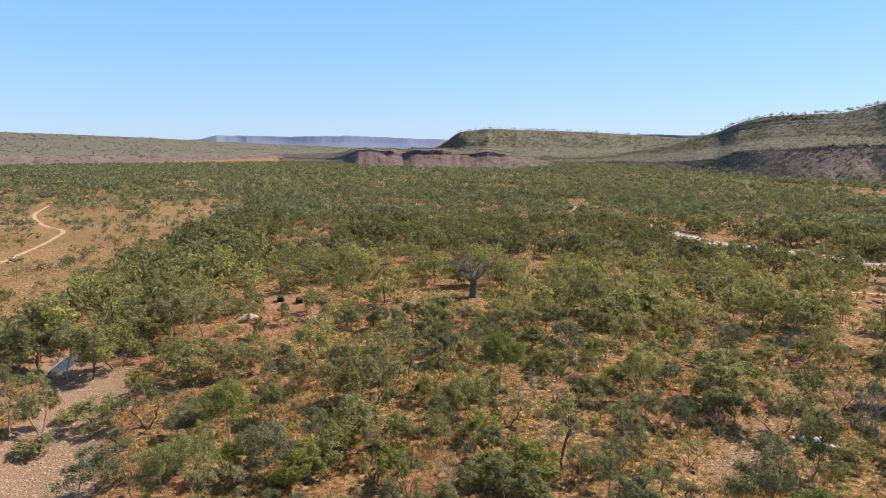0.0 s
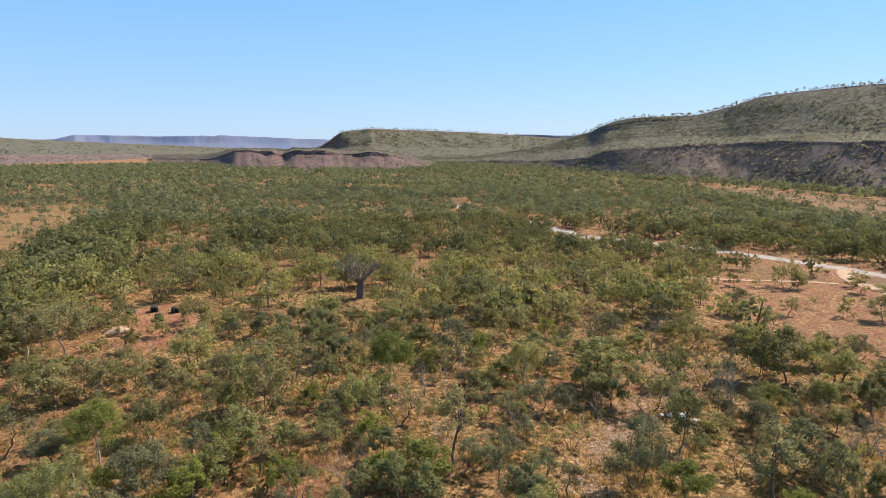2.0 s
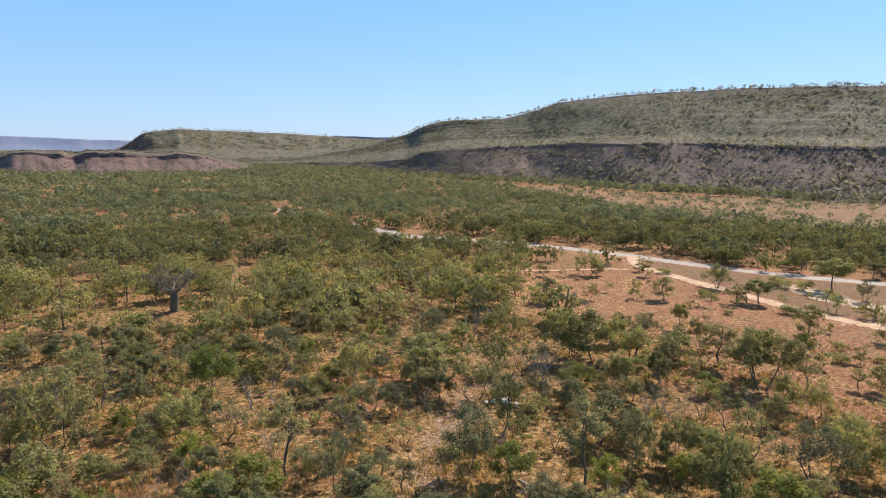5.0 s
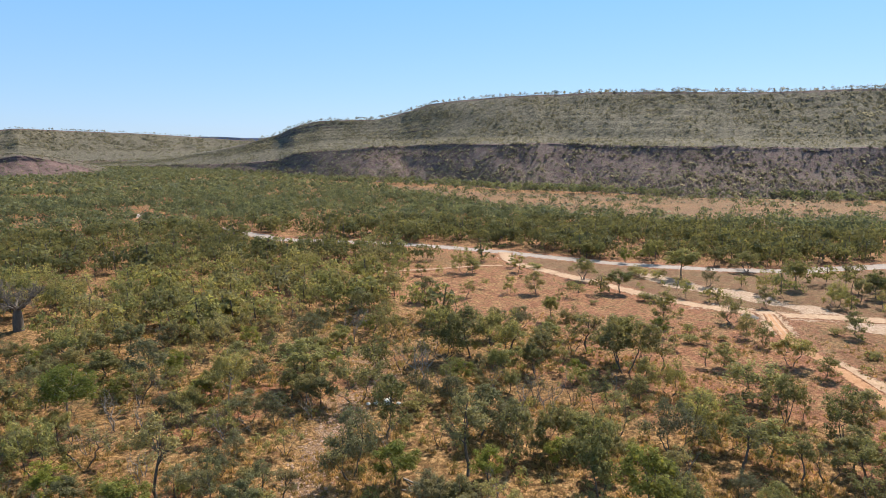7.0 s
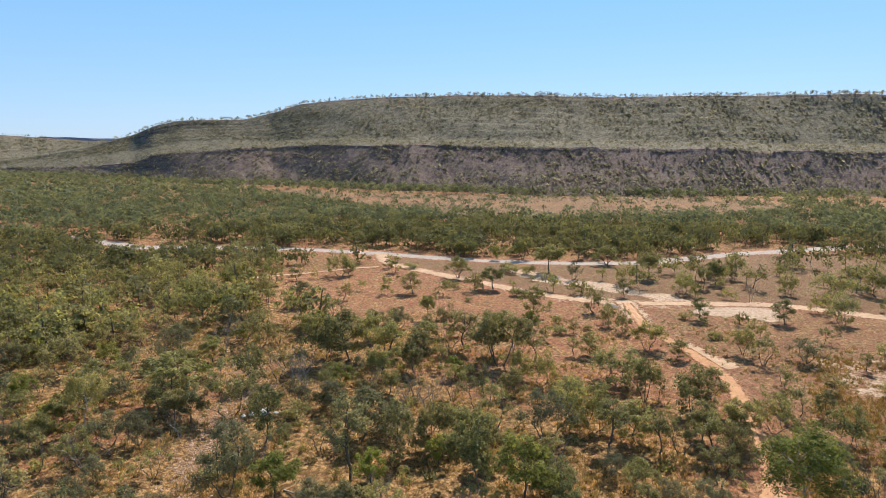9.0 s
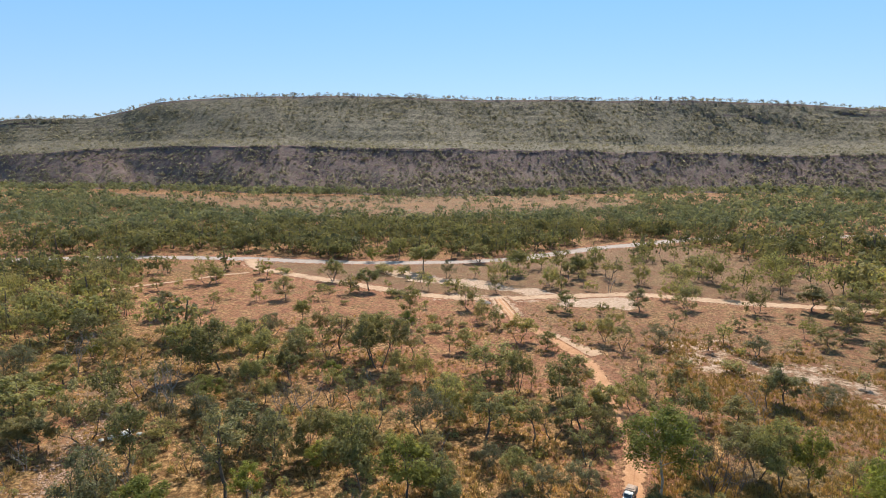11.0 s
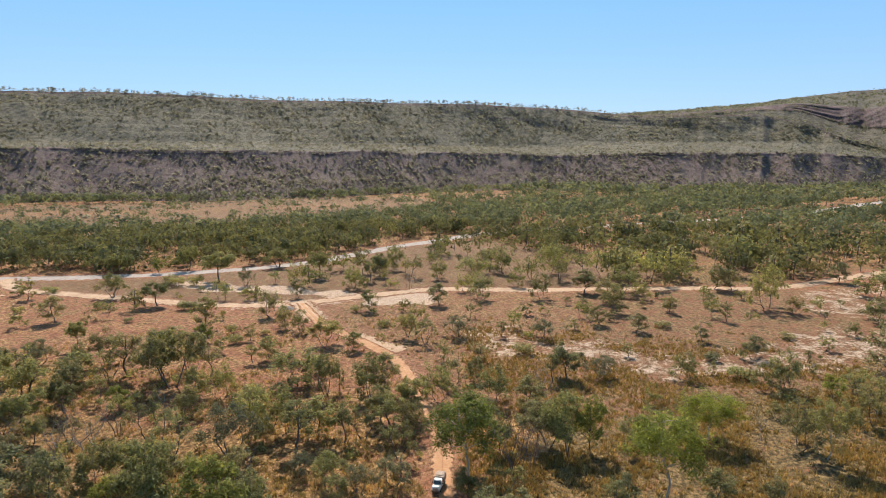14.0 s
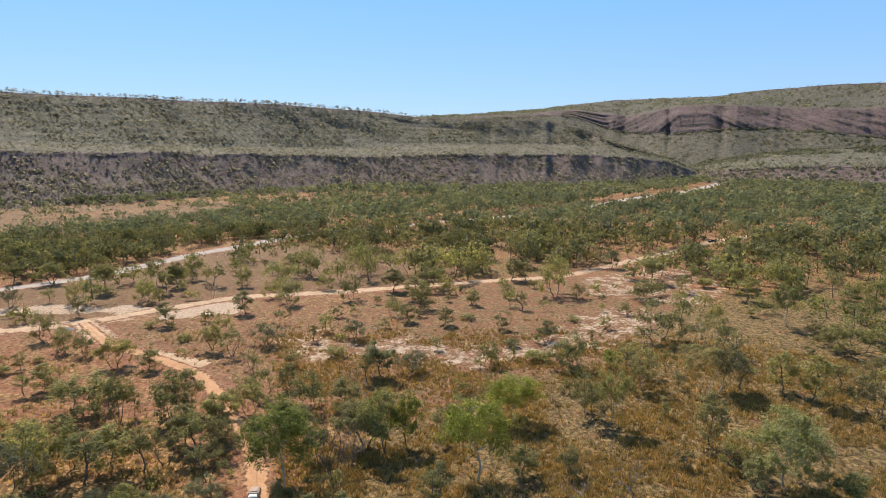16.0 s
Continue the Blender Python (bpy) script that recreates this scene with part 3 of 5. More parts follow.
HEAD = [(-1.5, 1990, 2030, 8, 2050, 10, 2060, 12), (0.2, 1850, 1880, 16, 1930, 30, 1960, 48), (1.3, 1740, 1790, 18, 1850, 34, 1900, 76), (2.2, 1660, 1720, 18, 1800, 36, 1900, 82),
        (4, 1560, 1640, 16, 1760, 34, 1900, 88), (8, 1520, 1620, 14, 1780, 32, 1950, 84), (13, 1520, 1640, 14, 1820, 30, 1980, 78), (17, 1550, 1660, 14, 1850, 30, 2000, 69), (19.5, 1560, 1670, 14, 1860, 29, 2010, 62), (23, 1600, 1700, 12, 1900, 28, 2040, 57), (28, 1700, 1800, 10, 1980, 26, 2100, 60)]
head_ob, head_v = landform("escarpment_headland", "flat-topped sandstone headland behind a low mesa", HEAD, 0.12, 300, 14, 100)
LOW = [(r[0], r[1] - 110, *r[2:]) for r in [(-14, 1900, 1910, 6, 1960, 12, 2000, 13), (-9.5, 1500, 1520, 12, 1600, 20, 1640, 21), (-7.5, 1290, 1340, 33, 1380, 35, 1400, 36), (-4.5, 1230, 1275, 33, 1330, 36, 1350, 37), (-3.5, 1245, 1290, 27, 1330, 31, 1350, 33), (-2.6, 1190, 1240, 34, 1290, 36, 1310, 37),
       (0, 1170, 1215, 35, 1280, 36, 1300, 37), (1.5, 1200, 1235, 28, 1290, 32, 1310, 34), (4, 1160, 1200, 32, 1260, 34, 1280, 34), (6.2, 1150, 1195, 24, 1240, 27, 1260, 28), (9, 1170, 1190, 8, 1220, 10, 1240, 10), (10.5, 1200, 1210, 1, 1230, 2, 1240, 2)]]
low_ob, low_v = landform("mesa_low", "small red mesa with dark cliff caps", LOW, 0.1, 120, 8, 200, 1.9, cliff=0.2, top=7, mat=REDROCK)
LEFT = [(-46, 1500, 1600, 24, 1800, 40, 2400, 88), (-36, 1600, 1700, 22, 1900, 38, 2500, 84), (-30, 1650, 1760, 20, 2000, 34, 2600, 76), (-24, 1750, 1880, 18, 2150, 30, 2700, 64), (-18, 1950, 2080, 14, 2400, 24, 2900, 48), (-12, 2300, 2400, 8, 2700, 16, 3100, 32), (-6, 2700, 2800, 2, 3000, 6, 3200, 12)]
left_ob, left_v = landform("escarpment_plain", "low gently sloping brown plateau beyond the plain", LEFT, 0.15, 500, 20, 300)
RIGHT = [(80, 1480, 1800, 90, 1850, 110, 2100, 125), (95, 1420, 1740, 120, 1780, 132, 2080, 155), (103.5, 1360, 1700, 138, 1740, 146, 2050, 174), (106.6, 1330, 1680, 130, 1720, 150, 2050, 186),
         (109.3, 1300, 1640, 100, 1690, 138, 2020, 193), (111, 1270, 1580, 88, 1650, 130, 2000, 196), (113.3, 1250, 1520, 84, 1590, 138, 1960, 194), (115, 1230, 1470, 84, 1550, 145, 1930, 193),
         (117.4, 1220, 1440, 88, 1520, 146, 1900, 191), (121.6, 1210, 1430, 92, 1510, 138, 1880, 204), (124.6, 1200, 1420, 86, 1500, 132, 1860, 206), (128, 1190, 1400, 74, 1480, 126, 1840, 205),
         (130, 1190, 1390, 70, 1470, 132, 1830, 204), (142, 1160, 1360, 70, 1440, 135, 1800, 205)]
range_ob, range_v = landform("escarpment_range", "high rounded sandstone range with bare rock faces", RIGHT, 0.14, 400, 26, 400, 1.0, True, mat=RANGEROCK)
FOOT = [(113, 1240, 1260, 2, 1280, 3, 1300, 4), (116, 1090, 1160, 10, 1240, 16, 1260, 20), (120, 1000, 1080, 20, 1230, 32, 1270, 38), (124, 975, 1060, 25, 1232, 42, 1274, 51), (130, 970, 1057, 28, 1267, 46, 1302, 57), (142, 930, 1020, 30, 1230, 50, 1270, 60)]
foot_ob, foot_v = landform("foothill", "scrub-covered low sandstone foothill", FOOT, 0.2, 160, 10, 500)


def far_range(name, label, stations, depth, mat):
    st = np.array(stations, float)
    az = np.arange(st[0, 0], st[-1, 0] + 0.02, 0.08)
    d, z = np.interp(az, st[:, 0], st[:, 1]), np.interp(az, st[:, 0], st[:, 2])
    arc = np.radians(az) * d
    z = np.maximum(z + ((fbm(arc / 260, arc * 0, 71, 3) - 0.5) * 9 + (fbm(arc / 60, arc * 0 + 5, 79, 3) - 0.5) * 5) * (z > 5), 0)
    rows = []
    for q, h in ((0, 0), (0.2, 0.18), (0.45, 0.4), (0.62, 0.62), (0.7, 0.88), (0.78, 1.0), (1.6, 0.97), (1.9, 0)):
        j = ((fbm(arc / 400, arc * 0, 73, 3) - 0.5) * 0.5 + np.abs(fbm(arc / 90, arc * 0 + q * 0.3, 75, 3) - 0.5) * 0.12) * depth * (1 if 0 < h < 0.9 else 0.6)
        a = np.radians(az)
        rows.append(np.stack([np.sin(a) * (d + depth * q + j), np.cos(a) * (d + depth * q + j), z * h - 1], -1))
    v = np.stack(rows, 1)
    me = mesh_of(name, v.reshape(-1, 3), grid_faces(*v.shape[:2])[:, ::-1], [mat], None, True)
    return tagged(new(name, me), label, "distant hills", kind="structure")


def haze_material(name, a, b):
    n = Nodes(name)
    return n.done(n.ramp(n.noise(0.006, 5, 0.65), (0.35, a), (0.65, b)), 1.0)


# backdrop base colours hold the blue of distance haze
HAZEBLUE = haze_material("hazed_blue_range", (0.14, 0.17, 0.27), (0.19, 0.205, 0.29))
HAZEDARK = haze_material("hazed_dark_mesa", (0.13, 0.16, 0.23), (0.18, 0.2, 0.27))
far_range("backdrop_range", "flat-topped range on the far horizon, blue with painted haze",
          [(-30, 4300, 0), (-27.5, 4300, 55), (-21.5, 4250, 66), (-20.5, 4200, 70), (-19.3, 4150, 92), (-14, 4150, 86), (-9.2, 4100, 88), (-8.7, 4100, 92), (-4, 4150, 80), (1, 4200, 62), (8, 4200, 50), (9, 4200, 0)], 260, HAZEBLUE)
far_range("backdrop_mesa", "low mesa before a far range, dark blue with painted haze",
          [(-18.5, 3500, 0), (-16.7, 3500, 24), (-15, 3500, 25), (-12.6, 3550, 16), (-11.5, 3500, 20), (-9, 3550, 14), (-7.5, 3500, 0)], 120, HAZEDARK)
far_range("backdrop_plateau", "plateau seen through a gap between hills, blue with painted haze",
          [(14.5, 4200, 0), (15.5, 4200, 92), (18, 4200, 96), (24, 4200, 92), (27, 4200, 84), (28, 4200, 0)], 200, HAZEBLUE)

# ---- trees ----


class Tree:
    """Collects branches and leaves as arrays: one set of wood, one of leaves."""

    def __init__(self, seed):
        self.r = np.random.default_rng(seed)
        self.wv, self.wf, self.lv = [], [], []
        self.n = 0

    def limb(self, pts, radii, sides=5):
        pts = np.array(pts, float)
        d = np.gradient(pts, axis=0)
        d /= np.linalg.norm(d, axis=1)[:, None] + 1e-9
        ref = np.where(np.abs(d[:, 2:3]) > 0.9, [[1.0, 0, 0]], [[0, 0, 1.0]])
        a = np.cross(d, ref)
        a /= np.linalg.norm(a, axis=1)[:, None]
        b = np.cross(d, a)
        k = np.arange(sides) * 2 * np.pi / sides
        ring = pts[:, None] + np.array(radii)[:, None, None] * (np.cos(k)[None, :, None] * a[:, None] + np.sin(k)[None, :, None] * b[:, None])
        m, i, j = len(pts), *np.meshgrid(np.arange(len(pts) - 1), np.arange(sides), indexing="ij")
        f = np.stack([i * sides + j, i * sides + (j + 1) % sides, (i + 1) * sides + (j + 1) % sides, (i + 1) * sides + j], -1).reshape(-1, 4)
        self.wf.append(f + self.n)
        self.wv.append(ring.reshape(-1, 3))
        self.n += m * sides

    def bent(self, a, b, r0, r1, bend=0.12, n=5, sides=5):
        a, b = np.array(a, float), np.array(b, float)
        q = np.linspace(0, 1, n)[:, None]
        side = self.r.normal(size=3) * np.linalg.norm(b - a) * bend
        wob = self.r.normal(size=(n, 3)) * np.linalg.norm(b - a) * bend * 0.25
        wob[0] = wob[-1] = 0
        p = a + (b - a) * q + side * np.sin(np.pi * q) + wob
        self.limb(p, np.linspace(r0, r1, n), sides)
        return p

    def clump(self, c, size, count, leaf, droop=0.3):
        """Small leaf sprays over an uneven dome, denser towards its outside and top."""
        r = self.r
        d = r.normal(size=(count, 3)) + [0, 0, 0.35]
        d /= np.linalg.norm(d, axis=1)[:, None]
        rad = r.random(count) ** 0.34
        p = np.array(c) + d * rad[:, None] * np.array(size) * (0.8 + 0.4 * r.random((count, 1)))
        face = d * 0.6 + [0, 0, 0.75] + r.normal(size=(count, 3)) * 0.42
        u = np.cross(face, r.normal(size=(count, 3)) + [0, 0, droop])
        u /= np.linalg.norm(u, axis=1)[:, None]
        w = np.cross(u, face)
        w /= np.linalg.norm(w, axis=1)[:, None]
        s = leaf * (0.6 + 0.8 * r.random((count, 1)))
        self.lv.append(np.stack([p - u * s * 1.1 - w * s * 0.2, p - u * s * 0.1 + w * s * 0.85, p + u * s * 1.2], 1))

    def wood_mesh(self, mat):
        return mesh_of("trunk", np.vstack(self.wv), np.vstack(self.wf), [mat], None, True)

    def leaf_mesh(self, mat):
        v = np.concatenate(self.lv)
        return mesh_of("crown", v.reshape(-1, 3), np.arange(len(v) * 3).reshape(-1, 3), [mat])


def gum(seed, h=8.0, spread=3.2, bare=0.34, stems=1, leaves=5400, leaf=0.15, lean=0.06, limbs=6, flat=0.85, gap=0.12, fill=9, girth=1.0):
    """A savanna gum: slim bent stem, rising limbs, a domed crown of separate leaf clumps."""
    t = Tree(seed)
    r = t.r
    tips = []
    each = max(2, round(limbs / stems))
    squash = 0.75 + 0.5 * r.random()
    tilt = r.random() * 6.28
    for s in range(stems):
        a0 = 6.28 * s / stems + r.random() * 1.5
        base = np.array([math.cos(a0), math.sin(a0), 0]) * (0.25 if stems > 1 else 0)
        out = (lean + (0.13 if stems > 1 else 0)) * h
        fork = base + [math.cos(a0) * out, math.sin(a0) * out, h * bare * (0.8 + 0.35 * r.random())]
        r0 = h * 0.0165 * girth / stems**0.35
        t.bent(base - [0, 0, 0.3], fork, r0 * 1.35, r0 * 0.85, 0.07, 6, 6)
        lead = fork + [r.normal() * spread * 0.15, r.normal() * spread * 0.15, h * 0.9 - fork[2]]
        stem = t.bent(fork, lead, r0 * 0.7, r0 * 0.2, 0.07, 6, 5)
        tips += [(lead, 0.9), (stem[4] + r.normal(size=3) * 0.3, 0.8)]
        for k in range(each):
            a = a0 + 2.4 * k + r.normal() * 0.35
            up = (k + 0.5) / each
            reach = spread * (0.85 - 0.4 * up) * (0.7 + 0.35 * r.random()) * (1 - 0.3 * (squash - 1) * math.cos(2 * (a - tilt)))
            low = stem[min(3, int(up * 3.2))]
            end = np.array([low[0] + math.cos(a) * reach, low[1] + math.sin(a) * reach, min(h * 0.88, low[2] + h * (0.13 + 0.16 * r.random()))])
            line = t.bent(low, end, r0 * 0.5, r0 * 0.2, 0.1, 5, 5)
            tips.append((end, 1.0))
            for q in range(5):
                b = a + (q - 2) * 0.7 + r.normal() * 0.35
                go = spread * (0.18 + 0.22 * r.random())
                far = line[2 + q % 2] + [math.cos(b) * go, math.sin(b) * go, h * (-0.03 + 0.13 * r.random())]
                t.bent(line[2 + q % 2], far, r0 * 0.24, r0 * 0.1, 0.08, 3, 3)
                tips.append((far, 0.85))
    ends = np.array([p for p, _ in tips])
    for k in range(fill):
        a, up = r.random() * 6.28, r.random() ** 0.8
        out = math.sqrt(1 - up * up) * (0.8 + 0.2 * r.random())
        c = np.array([math.cos(a) * spread * out, math.sin(a) * spread * out, h * (max(bare, 0.3) + 0.12 + (0.8 - max(bare, 0.3)) * up)])
        near = ends[np.argmin(np.linalg.norm(ends - c, axis=1))]
        t.bent(near, c, h * 0.0035, h * 0.0016, 0.08, 3, 3)
        tips.append((c, 0.95))
    keep = r.permutation(len(tips))[: max(4, int(len(tips) * (1 - gap)))]
    per = max(8, leaves // len(keep))
    for k in keep:
        c, big = tips[k]
        c = np.array([c[0], c[1], min(c[2], h * 0.93)])
        for j in range(2):
            s = spread * (0.165 + 0.12 * r.random()) * big
            t.clump(c + r.normal(size=3) * spread * 0.1 * [1, 1, 0.7], (s, s, s * flat), int(per / 2 * (0.5 + r.random())), leaf)
    return t


def bare_tree(seed, h=6.0, spread=2.4, stems=2):
    t = Tree(seed)
    r = t.r

    def grow(a, way, length, rad, depth):
        b = a + way * length
        t.bent(a, b, rad, rad * 0.55, 0.1, 3 if depth < 2 else 4, 3 if depth < 2 else 5)
        if depth == 0:
            return
        for k in range(3 if depth > 1 else 2):
            w = way + r.normal(size=3) * 0.5 + [0, 0, 0.12]
            grow(a + (b - a) * (1 if k == 0 else 0.55 + 0.4 * r.random()), w / np.linalg.norm(w), length * (0.55 + 0.25 * r.random()), rad * 0.52, depth - 1)

    for s in range(stems):
        a = 6.28 * (s + r.random() * 0.5) / stems
        w = np.array([math.cos(a) * spread / h * 0.8, math.sin(a) * spread / h * 0.8, 1.0])
        grow(np.array([math.cos(a) * 0.15, math.sin(a) * 0.15, -0.2]), w / np.linalg.norm(w), h * 0.4, h * 0.017 / stems**0.35, 4 if stems < 2 else 3)
    return t


def shrub(seed, h=1.4, spread=1.0, leaves=620, leaf=0.1):
    t = Tree(seed)
    r = t.r
    for k in range(5):
        a = 6.28 * k / 5 + r.random()
        b = np.array([math.cos(a) * spread * 0.5, math.sin(a) * spread * 0.5, h * (0.45 + 0.25 * r.random())])
        t.bent((0, 0, -0.1), b, 0.035, 0.012, 0.1, 3, 4)
        t.clump(b, (spread * 0.5, spread * 0.5, h * 0.34), leaves // 5, leaf)
    return t


def plant(name, t, wood, leaves, label, category, group, parts=("trunk", "crown")):
    """One tree at the origin: an Empty at its foot with trunk and crown."""
    root = new(name)
    part(parts[0], t.wood_mesh(wood), None, root)
    if t.lv:
        part(parts[1], t.leaf_mesh(leaves), None, root)
    return tagged(root, label, category, group)


KINDS = {
    "gum": [gum(1, 7.5, 3.2), gum(2, 8.5, 3.6, 0.32, 1, 5600), gum(3, 7, 3.2, 0.36, 2), gum(4, 8, 3.0, 0.4, 1, 4600), gum(5, 6.5, 3.4, 0.28, 2, 5000, flat=0.65), gum(6, 7.5, 2.9, 0.25, 1, 5600, flat=1.0), gum(7, 8, 3.4, 0.36, 3, 5000, limbs=8)],
    "sparse": [gum(11, 7, 2.8, 0.42, 2, 1900, 0.13, gap=0.45, fill=3), gum(12, 8, 2.6, 0.45, 1, 1900, 0.13, gap=0.45, fill=3), gum(13, 6.5, 2.9, 0.4, 3, 1800, 0.13, gap=0.5, fill=3)],
    "grey": [gum(21, 6.5, 3.1, 0.2, 2, 4600, 0.13, limbs=7, fill=14), gum(22, 7.5, 3.2, 0.24, 3, 4600, 0.13, limbs=8, fill=14)],
    "bright": [gum(31, 10, 3.9, 0.38, 1, 12000, 0.115, lean=0.02, limbs=9, gap=0.1, fill=34, girth=0.72)],
    "umbrella": [gum(32, 8, 4.4, 0.4, 1, 12000, 0.115, lean=0.02, limbs=9, flat=0.65, gap=0.05, fill=50, girth=0.75)],
    "white": [gum(33, 9, 3.8, 0.35, 1, 5200, 0.13, gap=0.2, fill=8, girth=0.66), gum(34, 9, 3.6, 0.3, 2, 5000, 0.13, gap=0.2, fill=8, girth=0.66)],
    "lime": [gum(35, 6, 3.0, 0.22, 2, 4000, 0.14, fill=14), gum(36, 6, 2.8, 0.25, 1, 4000, 0.14, fill=14)],
    "silver": [gum(37, 9, 3.8, 0.24, 1, 10000, 0.12, limbs=9, fill=46, girth=0.7)],
    "sapling": [gum(41, 4, 1.5, 0.14, 1, 1100, 0.12, limbs=5, fill=5), gum(42, 4.5, 1.6, 0.22, 1, 1100, 0.12, limbs=5, fill=5), gum(43, 3.4, 1.6, 0.1, 2, 1100, 0.12, limbs=6, fill=5)],
    "bare": [bare_tree(51), bare_tree(52, 7, 2.2, 1), bare_tree(53, 5.5, 2.6, 3)],
    "bushy": [gum(45, 5, 2.4, 0.1, 2, 2600, 0.13, limbs=7, fill=14), gum(46, 5.5, 2.3, 0.14, 1, 2600, 0.13, limbs=7, fill=14), gum(47, 4.6, 2.3, 0.08, 3, 2600, 0.13, limbs=8, fill=14)],
    "brush": [bare_tree(54, 6, 3.2, 8), bare_tree(55, 6, 2.8, 6)],
    "shrub": [shrub(61), shrub(62, 1.7, 1.4, 800), shrub(63, 1.1, 1.2)],
}
HEIGHT = {k: [np.percentile(np.concatenate([q.reshape(-1, 3) for q in (t.lv or t.wv)])[:, 2], 98) for t in ts] for k, ts in KINDS.items()}
WIDTH = {k: [2 * np.percentile(np.hypot(*np.concatenate([q.reshape(-1, 3) for q in (t.lv or t.wv)])[:, :2].T), 86) for t in ts] for k, ts in KINDS.items()}
LOOKS = {
    "white": ("pale_gum_tree", PALEBARK, LEAF, "tall gum with white trunk and open olive crown"),
    "lime": ("lime_bush_tree", BARK, LIME, "bushy tree with fresh yellow-green leaves"),
    "silver": ("silver_gum_tree", PALEBARK, SILVER, "large pale silvery-green gum with white trunk"),
    "gum": ("gum_tree", BARK, LEAF, "olive-green savanna gum with bent dark trunk"),
    "sparse": ("thin_gum_tree", BARK, LEAF, "thinly leaved gum with open branches"),
    "grey": ("grey_gum_tree", BARK, GREY, "grey-green bushy gum with low crown"),
    "bright": ("bright_gum_tree", PALEBARK, BRIGHT, "bright green gum with pale trunk"),
    "umbrella": ("umbrella_gum_tree", PALEBARK, UMBRELLA, "spreading yellow-green gum with white branching trunk"),
    "sapling": ("gum_sapling", BARK, LEAF, "small slender gum sapling on open ground"),
    "bare": ("bare_tree", DEADWOOD, LEAF, "leafless grey tree with spreading branches"),
    "bushy": ("bushy_gum_tree", BARK, LEAF, "small olive-green gum with low bushy crown"),
    "brush": ("dead_brush", BRUSH, LEAF, "leafless thicket of thin grey-brown stems"),
    "shrub": ("shrub", BARK, LEAF, "low dark green shrub on dry soil"),
}
MASTER = {}


def place(kind, x, y, h, turn, which, wide=None):
    """Sets a tree of a kind, h metres high and wide across, on the ground."""
    key = (kind, which % len(KINDS[kind]))
    s = h / HEIGHT[kind][key[1]]
    w = s if wide is None else min(max(wide / WIDTH[kind][key[1]], s * 0.7), s * 1.35)
    m = pose(x, y, float(height(x, y)), 0, 0, turn) @ Matrix.Diagonal((w, w, s, 1))
    if key not in MASTER:
        name, wood, leaves, label = LOOKS[kind]
        MASTER[key] = plant(name, KINDS[kind][key[1]], wood, leaves, label, "shrub" if kind == "shrub" else "tree", name.replace("_", " ") + "s of the savanna")
        MASTER[key].matrix_basis = m
        return MASTER[key]
    ob = copy_thing(MASTER[key], pose(0, 0, 0))
    ob.matrix_basis = m
    return ob

# ---- trees that stand out: plan place, height and crown width in metres ----
STANDS = []
GUM_A = [
    (-71.9, 106.9, 7.8, 6.5), (-90.2, 137.2, 11.7, 10.7), (-77.2, 133.7, 11.4, 10.5), (-62.9, 109.2, 5.9, 9.7), (-88.4, 162.0, 9.4, 11.9), (-73.8, 138.0,
    11.5, 10.8), (-90.1, 178.5, 10.3, 12.2), (-74.4, 152.6, 10.3, 11.9), (-85.3, 189.3, 13.1, 12.9), (-57.4, 129.6, 8.9, 6.6), (-39.1, 90.2, 6.4, 8.1),
    (-51.9, 125.5, 8.8, 7.6), (-45.4, 109.9, 4.5, 5.7), (-46.7, 130.9, 8.5, 8.7), (-41.0, 134.3, 7.5, 5.2), (-30.4, 123.3, 8.6, 7.1), (-30.0, 142.1, 10.4,
    11.1), (-19.0, 116.8, 6.3, 8.7), (-13.6, 99.7, 8.8, 9.9), (-13.7, 117.6, 13.9, 11.4), (-11.6, 149.0, 8.5, 8.2), (-1.8, 140.1, 5.7, 5.4), (-0.4, 105.7,
    6.3, 5.0), (5.3, 109.9, 9.4, 6.7)]
STANDS.append(("gum", GUM_A))
GUM_B = [
    (21.3, 148.1, 6.6, 8.4), (31.7, 105.9, 5.7, 5.2), (45.8, 152.5, 10.4, 10.1), (47.1, 137.1, 6.6, 5.7), (54.6, 119.8, 10.1, 10.3), (85.3, 166.0, 10.7,
    8.1), (59.6, 107.2, 11.2, 7.0), (90.0, 158.8, 9.3, 7.4), (70.6, 117.8, 9.3, 5.0), (86.1, 137.1, 8.3, 7.3), (55.7, 89.2, 11.0, 6.0), (130.7, 198.6,
    9.4, 7.3), (65.4, 93.6, 3.8, 6.4), (116.6, 162.8, 8.1, 8.4), (87.5, 114.8, 11.3, 9.6), (156.1, 191.2, 10.1, 8.0), (92.6, 111.3, 12.0, 10.1), (159.6,
    189.9, 5.8, 6.8), (68.1, 78.6, 9.4, 7.5), (98.1, 108.1, 10.8, 10.0), (67.9, 70.6, 9.9, 5.3), (151.9, 148.0, 7.5, 9.1), (70.7, 67.8, 4.6, 3.5), (111.0,
    104.4, 6.8, 8.9)]
STANDS.append(("gum", GUM_B))
